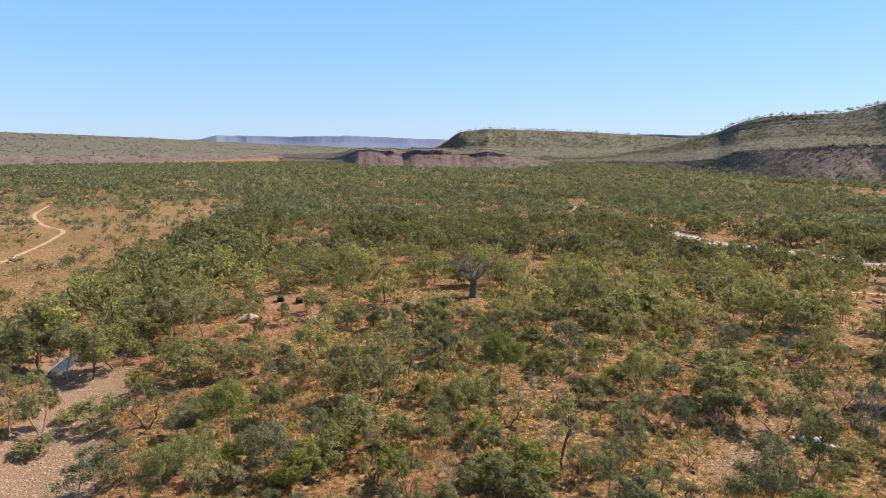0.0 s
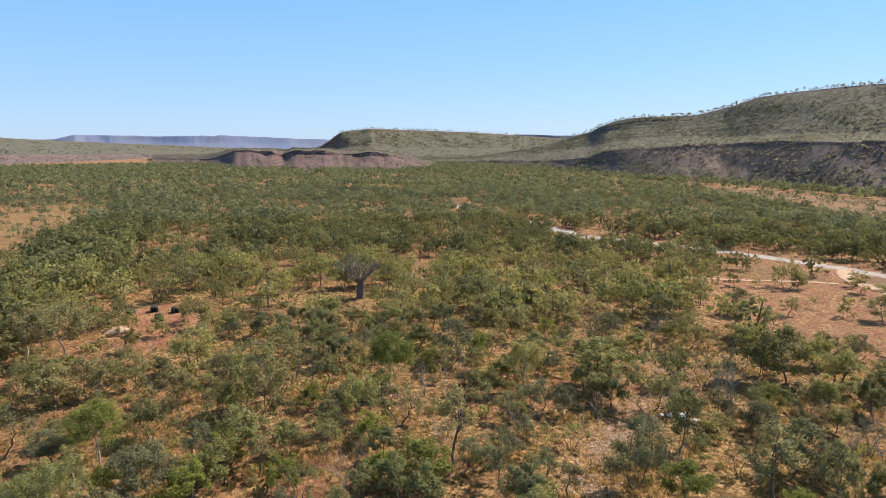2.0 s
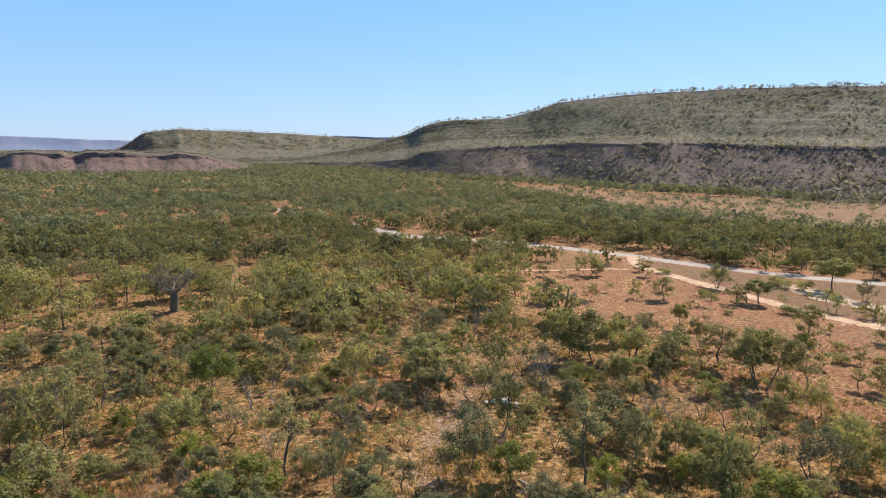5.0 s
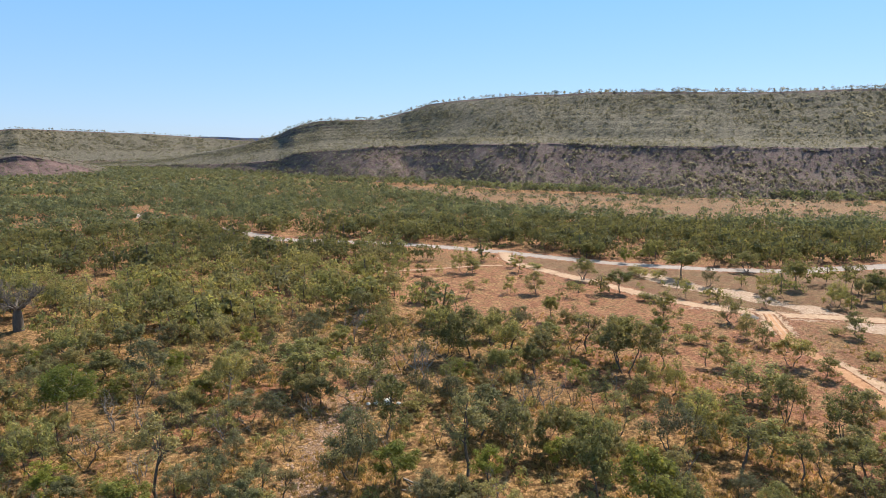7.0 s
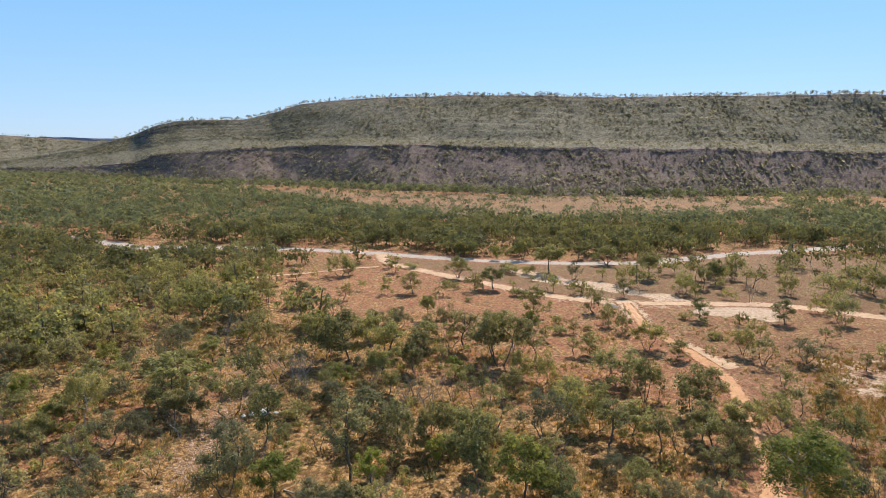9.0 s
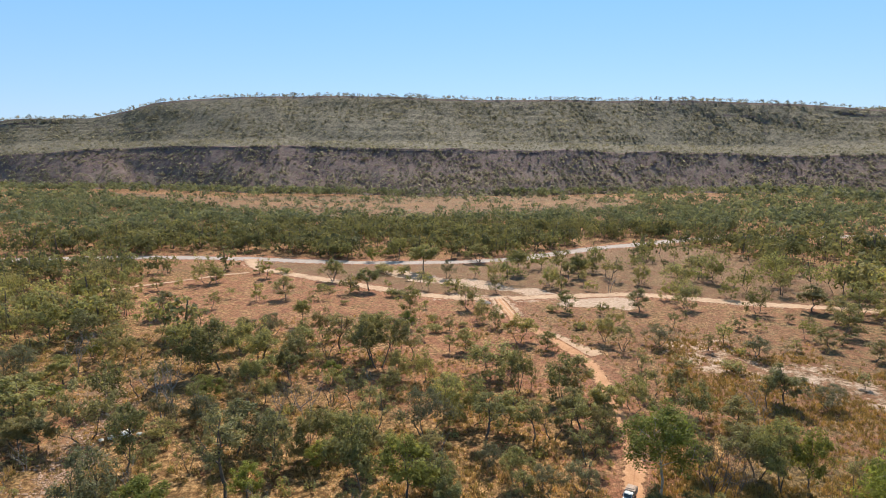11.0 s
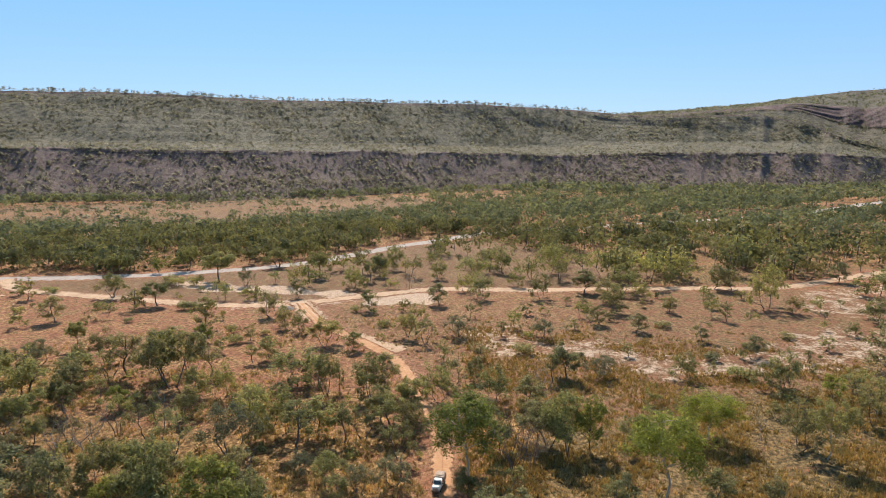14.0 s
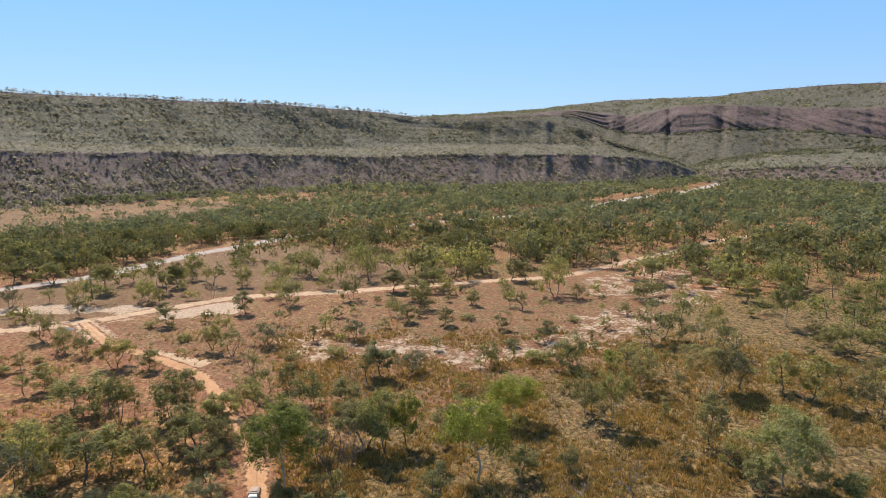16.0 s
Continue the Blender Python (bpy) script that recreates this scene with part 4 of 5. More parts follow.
GUM_C = [
    (131.0, 121.6, 7.1, 4.7), (74.1, 66.5, 8.2, 4.0), (123.9, 107.7, 7.8, 6.0), (181.8, 152.6, 8.0, 10.1), (69.7, 53.8, 11.7, 7.8), (116.5, 87.2, 10.8,
    12.1), (175.7, 131.1, 7.4, 11.5), (114.0, 82.9, 12.4, 12.1), (101.7, 71.3, 6.0, 6.0), (110.4, 75.1, 6.6, 4.9), (152.8, 100.2, 9.3, 7.3), (111.2, 69.9,
    7.2, 5.1), (73.0, 43.1, 7.3, 5.0), (96.1, 55.0, 9.5, 6.0), (135.4, 71.5, 5.7, 5.5), (170.6, 89.2, 7.8, 6.8), (98.4, 50.7, 8.5, 6.4), (160.3, 79.7,
    6.2, 5.4), (122.8, 58.7, 7.8, 13.2), (195.2, 91.6, 6.3, 4.6), (211.5, 98.9, 8.6, 5.9), (158.1, 73.8, 6.1, 4.9), (99.3, 43.6, 7.3, 7.3), (235.4, 101.5,
    8.4, 7.5)]
STANDS.append(("gum", GUM_C))
GUM_D = [
    (227.7, 97.8, 9.5, 8.0), (116.3, 49.4, 8.8, 6.4), (145.0, 54.4, 4.8, 5.1), (210.9, 78.4, 7.2, 4.6), (214.0, 79.2, 7.7, 4.5), (117.2, 39.9, 9.4, 7.0),
    (182.3, 62.0, 6.6, 5.5), (244.2, 78.4, 7.4, 5.9), (119.2, 37.2, 8.8, 7.1), (247.2, 72.8, 9.7, 8.2), (102.8, 28.0, 6.6, 5.1), (173.5, 44.9, 5.6, 4.5),
    (118.1, 26.4, 7.2, 6.8), (193.7, 42.9, 7.1, 6.3), (233.9, 51.5, 7.2, 6.7), (215.7, 37.9, 6.2, 6.1), (131.3, 20.4, 5.1, 4.0), (206.3, 30.9, 9.0, 8.2),
    (270.9, 40.3, 6.4, 9.3), (119.6, 15.5, 7.4, 6.6), (251.9, 28.0, 10.2, 9.4), (228.9, 21.5, 6.3, 7.0), (120.1, 8.6, 6.3, 6.6), (212.5, 11.3, 8.4, 7.8)]
STANDS.append(("gum", GUM_D))
GUM_E = [
    (137.8, 1.3, 7.6, 7.1), (100.9, 0.4, 10.4, 6.4), (223.7, -2.7, 8.0, 7.9), (182.4, -6.8, 5.5, 9.0), (211.5, -8.7, 8.0, 8.7), (198.0, -11.0, 8.3, 8.3),
    (226.2, -15.3, 10.2, 12.3), (177.2, -16.4, 5.2, 6.3), (217.3, -21.0, 6.0, 5.9), (254.0, -26.7, 8.2, 7.7), (239.5, -33.1, 6.7, 5.7), (141.8, -23.7,
    6.0, 5.5), (237.5, -48.1, 8.6, 7.4), (237.0, -53.5, 7.1, 7.4), (91.2, -20.8, 4.7, 5.8), (212.3, -59.0, 13.3, 10.2), (138.5, -39.0, 5.7, 4.2), (123.1,
    -37.2, 3.1, 3.0), (90.2, -27.8, 4.8, 3.0), (138.2, -42.7, 8.4, 5.7), (207.5, -65.6, 5.3, 5.4), (264.2, -86.8, 10.3, 8.8), (109.9, -36.9, 8.7, 5.9),
    (257.0, -94.7, 7.7, 10.5)]
STANDS.append(("gum", GUM_E))
GUM_F = [
    (184.2, -72.6, 3.9, 3.8), (201.6, -86.1, 6.5, 9.8), (123.2, -53.8, 8.6, 3.8), (157.9, -71.1, 11.0, 12.5), (228.4, -117.2, 6.5, 7.3), (169.7, -93.8,
    6.1, 5.5), (97.4, -54.3, 9.4, 5.5), (194.9, -117.9, 8.3, 9.3), (88.7, -54.5, 6.4, 3.0), (83.0, -53.5, 5.4, 4.6), (118.6, -81.1, 8.3, 6.3), (155.2,
    -113.7, 4.6, 6.0), (113.1, -83.5, 9.6, 7.1), (82.2, -62.5, 4.7, 2.8), (144.7, -111.6, 6.1, 8.5), (186.3, -147.9, 6.4, 7.2), (140.1, -113.7, 9.8,
    11.5), (165.8, -139.2, 8.1, 8.7), (104.9, -90.7, 11.3, 6.7)]
STANDS.append(("gum", GUM_F))
WHITE_A = [
    (-82.0, 133.0, 12.2, 11.6), (-39.8, 83.9, 7.7, 4.8), (-70.1, 158.1, 11.9, 10.8), (-34.6, 83.9, 10.2, 6.0), (-62.0, 157.1, 13.6, 13.6), (38.1, 117.9,
    11.0, 6.9), (107.2, -40.3, 10.3, 6.8), (121.5, -65.8, 10.0, 8.9), (149.6, -81.8, 8.4, 9.4), (120.3, -68.5, 9.9, 8.8), (165.1, -113.0, 12.0, 8.9)]
STANDS.append(("white", WHITE_A))
BARE_A = [
    (-75.9, 104.6, 11.6, 9.3), (-29.0, 85.4, 3.5, 7.4), (1.3, 86.9, 6.2, 5.8), (18.4, 120.4, 7.3, 5.8), (21.8, 120.4, 6.1, 4.5), (32.9, 103.9, 6.2, 8.7),
    (76.8, 139.1, 10.8, 8.9), (71.4, 102.1, 11.9, 8.1), (72.3, 98.7, 11.7, 5.7), (79.3, 80.5, 8.3, 5.3), (81.4, 74.6, 9.7, 6.7), (214.8, 58.0, 7.4, 2.8),
    (122.1, 4.7, 6.3, 1.4), (81.6, -34.9, 7.2, 6.1)]
STANDS.append(("bare", BARE_A))
STANDS.append(("brush", [(93.1, 8.6, 10.0, 9.0), (96.0, 6.2, 7.0, 6.0)]))
SHRUB_A = [
    (-67.9, 99.0, 5.1, 5.6), (-69.6, 111.6, 3.8, 4.2), (-52.9, 99.0, 2.9, 3.0), (-34.9, 114.9, 4.5, 3.2), (44.9, 87.4, 3.0, 3.7), (76.4, 94.9, 3.4, 4.3),
    (185.1, 180.3, 3.7, 8.9), (155.8, 126.3, 2.3, 6.0), (172.8, 119.9, 4.4, 4.1), (173.7, 117.3, 4.1, 5.5), (155.9, 93.9, 1.9, 3.5), (144.9, 86.1, 3.6,
    7.6), (153.4, 82.2, 2.3, 3.6), (180.2, 66.0, 3.0, 10.7), (167.4, 52.8, 2.8, 7.9), (167.6, 46.4, 2.1, 4.1), (153.0, 12.5, 4.3, 6.8), (183.6, -24.1,
    3.1, 5.9), (156.3, -32.0, 3.3, 5.8), (144.8, -35.9, 4.5, 5.7), (167.7, -43.0, 2.9, 6.6), (178.5, -55.0, 2.7, 6.7)]
STANDS.append(("shrub", SHRUB_A))
SPARSE_A = [
    (-45.7, 88.6, 5.3, 5.1), (-52.8, 106.9, 8.9, 9.0), (-9.1, 110.9, 7.4, 4.7), (-5.2, 83.9, 6.9, 4.4), (-7.7, 132.9, 11.7, 10.1), (-2.2, 123.9, 9.6,
    6.9), (11.8, 108.4, 7.3, 8.6), (18.8, 91.5, 13.0, 6.2), (23.6, 84.0, 8.6, 5.1), (33.5, 80.5, 5.4, 4.6), (60.9, 81.3, 5.9, 3.7), (57.9, 69.6, 12.9,
    7.3), (102.2, 106.5, 8.4, 7.5), (91.5, 78.2, 7.4, 6.1), (117.5, 95.9, 9.8, 7.3), (90.9, 71.6, 9.0, 5.1), (86.9, 64.2, 8.9, 6.2), (124.7, 86.8, 5.6,
    4.6), (121.5, 79.2, 6.6, 7.7), (132.2, 74.2, 4.3, 4.7), (94.0, 45.6, 8.8, 6.1), (101.9, 31.8, 7.5, 5.1), (104.7, -8.9, 5.9, 2.7), (133.3, -63.1, 5.3,
    3.8)]
STANDS.append(("sparse", SPARSE_A))
SPARSE_B = [
    (142.8, -83.1, 7.3, 5.8), (121.4, -73.9, 7.0, 7.3), (119.7, -94.0, 5.7, 9.0)]
STANDS.append(("sparse", SPARSE_B))
GREY_A = [
    (-50.6, 85.1, 7.4, 7.7), (-25.8, 88.9, 9.0, 8.9), (-21.1, 99.3, 6.9, 5.6), (28.4, 140.1, 9.9, 9.7), (66.6, 143.4, 8.5, 9.0), (43.8, 80.5, 11.0, 6.0),
    (89.1, 55.0, 9.3, 8.8), (162.9, 30.9, 5.6, 7.6), (166.6, 8.7, 5.3, 7.3), (140.0, -6.1, 4.9, 7.0)]
STANDS.append(("grey", GREY_A))
BRIGHT_A = [
    (-36.3, 100.4, 10.9, 7.5), (12.2, 126.0, 11.6, 8.8), (89.3, 15.8, 13.5, 9.9)]
STANDS.append(("bright", BRIGHT_A))
STANDS.append(("umbrella", [(89.9, -13.4, 12.4, 10.4), (111.2, -23.3, 8.2, 8.5)]))
LIME_A = [
    (-20.3, 87.0, 6.2, 6.6), (-16.5, 97.0, 6.5, 5.0), (-7.8, 87.0, 6.2, 5.0), (6.8, 87.7, 4.9, 7.1), (13.1, 85.1, 7.2, 7.7), (47.8, 74.8, 6.8, 6.5),
    (60.0, 67.2, 5.2, 4.8), (70.8, 47.4, 10.1, 8.4), (102.7, -3.2, 9.1, 5.5)]
STANDS.append(("lime", LIME_A))
SAPLING_A = [
    (56.6, 84.6, 3.7, 2.1), (140.2, 197.2, 5.8, 4.7), (131.7, 159.4, 5.8, 5.0), (145.4, 154.2, 5.8, 5.7), (179.1, 188.0, 4.8, 5.6), (174.2, 179.1, 7.4,
    5.4), (152.7, 137.1, 3.7, 2.7), (137.2, 86.4, 4.7, 4.0), (148.1, 83.5, 4.5, 3.2), (119.9, 48.0, 5.5, 2.6), (236.4, 81.0, 6.1, 4.0), (128.6, 25.7, 8.1,
    2.1), (145.6, 22.7, 4.3, 5.4), (193.1, 29.6, 2.6, 2.4), (166.1, 19.5, 4.7, 3.2), (189.0, 15.0, 4.1, 4.8), (191.6, 9.9, 3.6, 2.2), (205.3, 3.2, 2.9,
    2.7), (176.1, 0.3, 3.2, 3.7), (199.8, -2.1, 4.0, 3.5), (187.6, -9.6, 3.5, 5.1), (155.9, -12.9, 3.4, 2.7), (206.8, -20.5, 2.9, 2.9), (125.6, -15.1,
    4.3, 2.8)]
STANDS.append(("sapling", SAPLING_A))
SAPLING_B = [
    (202.6, -28.0, 5.1, 4.1), (200.7, -27.9, 5.3, 4.9), (126.0, -21.7, 4.0, 2.6), (172.0, -32.7, 5.2, 4.5), (209.6, -40.6, 5.3, 4.2), (193.8, -43.0, 5.9,
    4.3), (159.4, -53.9, 3.4, 2.1), (169.6, -61.3, 3.9, 3.5), (140.8, -57.4, 4.4, 4.8), (109.1, -51.7, 4.1, 2.1), (210.3, -103.6, 6.0, 5.9), (123.2,
    -61.0, 3.7, 2.4), (90.3, -46.4, 3.2, 2.7), (177.7, -109.6, 3.8, 5.1), (187.3, -136.2, 4.6, 5.4)]
STANDS.append(("sapling", SAPLING_B))
SILVER_A = [
    (82.5, -58.3, 11.4, 9.7)]
STANDS.append(("silver", SILVER_A))

ROADSIDE = [
    (218.6, 182.3, 7.3, 6.6), (221.2, 176.9, 7.6, 5.9), (231.8, 157.5, 9.6, 3.3), (212.4, 131.3, 10.8, 13.0), (245.5, 123.9, 7.9, 11.8), (248.9, 139.8, 6.9, 7.9),
    (268.2, 116.9, 7.2, 8.1), (224.3, 76.3, 7.2, 5.0), (233.6, 75.1, 8.6, 5.9), (228.4, -99.9, 8.8, 9.2), (269.4, -138.2, 8.1, 11.7), (268.0, -155.3, 11.5, 11.5),
    (244.0, -156.0, 11.6, 12.4), (221.9, -123.3, 4.8, 6.3)]
STANDS.append(("gum", ROADSIDE))
STANDS.append(("lime", [(223.6, 165.0, 6.1, 5.1), (238.9, 165.7, 4.6, 8.0)]))
STANDS.append(("grey", [(208.7, 118.6, 6.6, 6.0)]))
STANDS.append(("shrub", [(206.7, 148.2, 5.2, 8.3), (203.5, 143.2, 5.2, 6.0), (205.8, 137.3, 6.0, 5.6), (218.1, -115.4, 6.0, 5.4)]))

# ---- woodland: where trees grow ----
rng = np.random.default_rng(7)


def density(x, y):
    """Trees per square metre."""
    d, az = np.hypot(x, y), np.degrees(np.arctan2(x, y))
    wob = (fbm(x / 25, y / 25, 91, 3) - 0.5) * 30
    den = 0.028 * (0.35 + 1.0 * smooth(0.3, 0.6, fbm(x / 32, y / 32, 93, 3)))
    den = np.where((az > 62) & (d < 230), den * 0.8, den)
    den = np.where((az > 32) & (az < 85) & (d > 235) & (d < 480), 0.031 * (0.4 + 1.3 * smooth(0.3, 0.65, fbm(x / 28, y / 28, 99, 3))), den)
    den = np.where((az > 85) & (d > 230), np.where(d < 430, 0.0135, 0.021) * (0.5 + fbm(x / 40, y / 40, 95, 3)), den)
    den = np.where((d < 178) & (az < 50), np.where(az < 14, 0.04, 0.029) * (0.5 + fbm(x / 22, y / 22, 97, 3)), den)
    den = np.where(d > 390, den * 0.85, den)
    den = np.where((az > 88) & (d < 250), 0.006 * smooth(0.3, 0.6, fbm(x / 25, y / 25, 105, 3)) + 0.0008, den)
    den = np.where((d >= 178) & (d < 265) & (az < 40), den * np.where(az < 14, 0.78, 0.64), den)
    for k, pts in enumerate(OPENINGS):
        den = np.where(inside(x + wob * (2.5 if k == 2 else 0.5), y + wob * (3 if k == 2 else 0.3), pts), (0.0028, np.where(d < 210, 0.0018, 0.004), (0.011 + 0.014 * smooth(350, 650, d)) * smooth(0.3, 0.65, fbm(x / 22, y / 22, 101, 3)) + 0.004, 0.001, 0.002, 0.004, 0.0085, 0.004, 0.005)[k], den)
    den = np.where((off_line(x, y, CREEK[6:]) < 15), 0.042, den)
    for ahead in (1.04, 1.08, 1.12):
        den = np.where(off_line(x * ahead, y * ahead, MAIN_ROAD[19:]) < 9, den * 0.9, den)
    for ahead in (1.0, 1.03, 1.06, 1.1, 1.14):
        den = np.where(off_line(x * ahead, y * ahead, MAIN_ROAD[25:]) < 10, den * 0.2, den)
        den = np.where(off_line(x * ahead, y * ahead, BRANCH[17:23]) < 5, den * 0.35, den)
    den = np.where(off_line(x, y, [(285, -153.5), (327.5, -176.5)]) < 6, 0, den)
    for pts, r, ahead in ((MAIN_ROAD[3:20], 10, 1.07), (MAIN_ROAD[3:20], 8, 1.03), (MAIN_ROAD, 9, 1), (BRANCH, 5, 1.04), (RED, 3.4, 1), (CREEK[:7], 8, 1), (GULLY, 4.5, 1), (PLAIN_A, 5, 1.02), (WASH_A, 6, 1)):
        den = np.where(off_line(x * ahead, y * ahead, pts) < r + 6 * (ahead > 1.05), den * 0.2, den)
        den = np.where(off_line(x, y, pts) < r, 0, den)
    return den


def tall(x, y, lo, hi):
    """Tree heights: low on the dry plain, higher along the creek."""
    h = rng.uniform(lo, hi, len(x)) * np.where(inside(x, y, OPENINGS[2]), 0.55 + 0.3 * smooth(350, 650, np.hypot(x, y)), 1.0)
    h = h * np.where(inside(x, y, OPENINGS[0]) | inside(x, y, OPENINGS[1]), 0.6, 1.0)
    h = h * np.where((x > y * 12) & (np.hypot(x, y) > 240) | (y < 0) & (np.hypot(x, y) > 240), 1.22, 1.0)
    return h * np.where(off_line(x, y, CREEK[6:]) < 16, 1.25, 1.0)


def scatter(n, r0, r1, a0, a1):
    """Random points over a sector, kept by the density."""
    r = np.sqrt(rng.uniform(r0**2, r1**2, n))
    a = np.radians(rng.uniform(a0, a1, n))
    x, y = r * np.sin(a), r * np.cos(a)
    area = math.pi * (r1**2 - r0**2) * (a1 - a0) / 360
    keep = rng.random(n) < density(x, y) * area / n
    return x[keep], y[keep]


def joined(x, y, templates, heights):
    """Many trees as one mesh. Templates: (verts, faces, material index) of unit height."""
    vs, fs, ms, tint, n = [], [], [], [], 0
    for k in range(len(x)):
        v, f, m = templates[rng.integers(len(templates))]
        a, s = rng.random() * 6.28, heights[k]
        w = s * rng.uniform(0.75, 1.1)
        c, q = math.cos(a) * w, math.sin(a) * w
        p = np.stack([v[:, 0] * c - v[:, 1] * q + x[k], v[:, 0] * q + v[:, 1] * c + y[k], v[:, 2] * s], -1)
        vs.append(p)
        fs.append(f + n)
        ms.append(m)
        tint.append(np.full(len(v), rng.random()))
        n += len(v)
    v = np.vstack(vs)
    joined.sizes = [len(q) for q in vs]
    return v, np.vstack(fs), np.concatenate(ms), np.concatenate(tint)


def template(t, h, leaves, grow, wood=True, loose=0.35, broad=1.0):
    """A cheap copy of a tree of unit height: fewer, larger leaves and the thicker limbs."""
    lv = np.concatenate(t.lv)
    lv = lv * [broad, broad, 1]
    pick = t.r.permutation(len(lv))[:leaves]
    c = lv[pick].mean(1, keepdims=True)
    # leaf sprays face away from the middle of the crown
    mid = np.median(c, 0, keepdims=True) - [0, 0, 0.1 * h]
    out = (c - mid) / np.linalg.norm(c - mid, axis=2, keepdims=True) + [0, 0, 0.3] + t.r.normal(size=c.shape) * loose
    u = np.cross(out, t.r.normal(size=c.shape))
    u /= np.linalg.norm(u, axis=2, keepdims=True)
    w = np.cross(u, out)
    w /= np.linalg.norm(w, axis=2, keepdims=True)
    s = 0.165 * grow * (0.7 + 0.6 * t.r.random((leaves, 1, 1)))
    lv = np.concatenate([c - u * s - w * s * 0.5, c + u * s - w * s * 0.6, c + u * s * 0.15 + w * s], 1) / h
    v, f, m = [lv.reshape(-1, 3)], [np.arange(leaves * 3).reshape(-1, 3)], [np.zeros(leaves, int)]
    for wv in t.wv[:wood]:
        lo, hi = wv[:6].mean(0), wv[-5:].mean(0)
        r0 = np.linalg.norm(wv[0] - lo) * 0.9
        k = np.arange(3) * 2.094
        ring = np.stack([np.cos(k), np.sin(k), 0 * k], -1)
        q = sum(len(p) for p in v)
        v.append(np.vstack([lo + ring * r0, hi + ring * r0 * 0.55]) / h)
        f.append(q + np.array([[0, 1, 4], [0, 4, 3], [1, 2, 5], [1, 5, 4], [2, 0, 3], [2, 3, 5]]))
        m.append(np.ones(6, int))
    return np.vstack(v), np.vstack(f), np.concatenate(m)


def stuff(name, label, x, y, z, hs, temps, mats, category="trees"):
    v, f, m, tint = joined(x, y, temps, hs)
    v[:, 2] += np.repeat(z, joined.sizes)
    ob = new(name, mesh_of(name, v, f, mats, m, False, dict(tint=tint)))
    return tagged(ob, label, category, kind="stuff")


MID = [template(t, h, 500, 1.44, 3, 0.7, 1.12) for k in ("gum", "grey", "bushy") for t, h in zip(KINDS[k], HEIGHT[k])]
MIDFAR = [template(t, h, 160, 2.15, 3, 0.6, 1.1) for k in ("gum", "grey", "bushy") for t, h in zip(KINDS[k], HEIGHT[k])]
FAR = [template(t, h, 50, 3.75, 1, 0.5, 1.25) for t, h in zip(KINDS["gum"], HEIGHT["gum"])]
FARTHEST = [template(t, h, 16, 6.8, 0, 0.4, 1.3) for t, h in zip(KINDS["gum"], HEIGHT["gum"])]
BUSH = [template(t, h, 5, 4.2, 0) for t, h in zip(KINDS["shrub"], HEIGHT["shrub"])] + [template(t, h, 6, 4.8, 0) for t, h in zip(KINDS["sapling"], HEIGHT["sapling"])]
RIM = [template(t, h, 26, 4.4, 2, 0.7) for k in ("sparse", "gum") for t, h in zip(KINDS[k], HEIGHT[k])]

STANDS.append(("gum", [(-52.5, 176, 6, 5), (-44, 171, 5.5, 5), (-58, 188, 7, 6), (-39, 184, 7, 6)]))
taken = []
for kind, rows in STANDS:
    for k, (x, y, h, w) in enumerate(rows):
        kind = "bushy" if kind == "gum" and h < 6.4 else kind
        place(kind, x, y, h * (0.6 if kind == "shrub" else 1.0), (k * 137.5) % 360, k + int(h * 3), w)
        taken.append((x, y, w / 2))
taken.append((10.0, 203.6, 9.0))
for q in ((61.5, 97.5, 3.5), (59.5, 93.5, 3.0), (9.4, 193, 6), (8.9, 184, 4), (8.6, 176, 3)):
    taken.append(q)
taken = np.array(taken)

# smaller trees between them
x, y = scatter(12000, 58, 175, -42, 136)
for k in range(len(x)):
    gap = np.hypot(taken[:, 0] - x[k], taken[:, 1] - y[k]) - taken[:, 2]
    if gap.min() < 0.5 or rng.random() < (0.1 if x[k] * 0.7 < y[k] else 0.35 if x[k] * 0.1 < y[k] else 0.3):
        continue
    kind = rng.choice(["gum", "sparse", "grey", "sapling", "shrub", "lime", "bare"], p=[0.2, 0.25, 0.13, 0.1, 0.1, 0.05, 0.17])
    h = dict(gum=6.3, sparse=5.8, grey=5, sapling=3.4, shrub=1.6, lime=4.5, bare=4.8)[kind] * rng.uniform(0.75, 1.25) * (0.55 if inside(x[k], y[k], OPENINGS[2]) else 1)
    place(kind, x[k], y[k], h, rng.uniform(0, 360), int(rng.integers(9)))
    taken = np.vstack([taken, (x[k], y[k], h * 0.3)])

x, y = scatter(60000, 175, 390, -42, 136)
gap = np.array([(np.hypot(taken[:, 0] - a, taken[:, 1] - b) - taken[:, 2]).min() for a, b in zip(x, y)])
x, y = x[gap > 1.5], y[gap > 1.5]
d = np.hypot(x, y)
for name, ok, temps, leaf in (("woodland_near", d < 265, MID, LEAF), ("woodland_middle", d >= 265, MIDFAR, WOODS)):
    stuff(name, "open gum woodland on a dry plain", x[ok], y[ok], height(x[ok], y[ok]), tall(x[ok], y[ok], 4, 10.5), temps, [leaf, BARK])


def outside_hills(x, y):
    az, d = np.degrees(np.arctan2(x, y)), np.hypot(x, y)
    return d < np.interp(az, [r[0] for r in MAIN], [r[1] + 15 for r in MAIN], left=1500, right=1100)


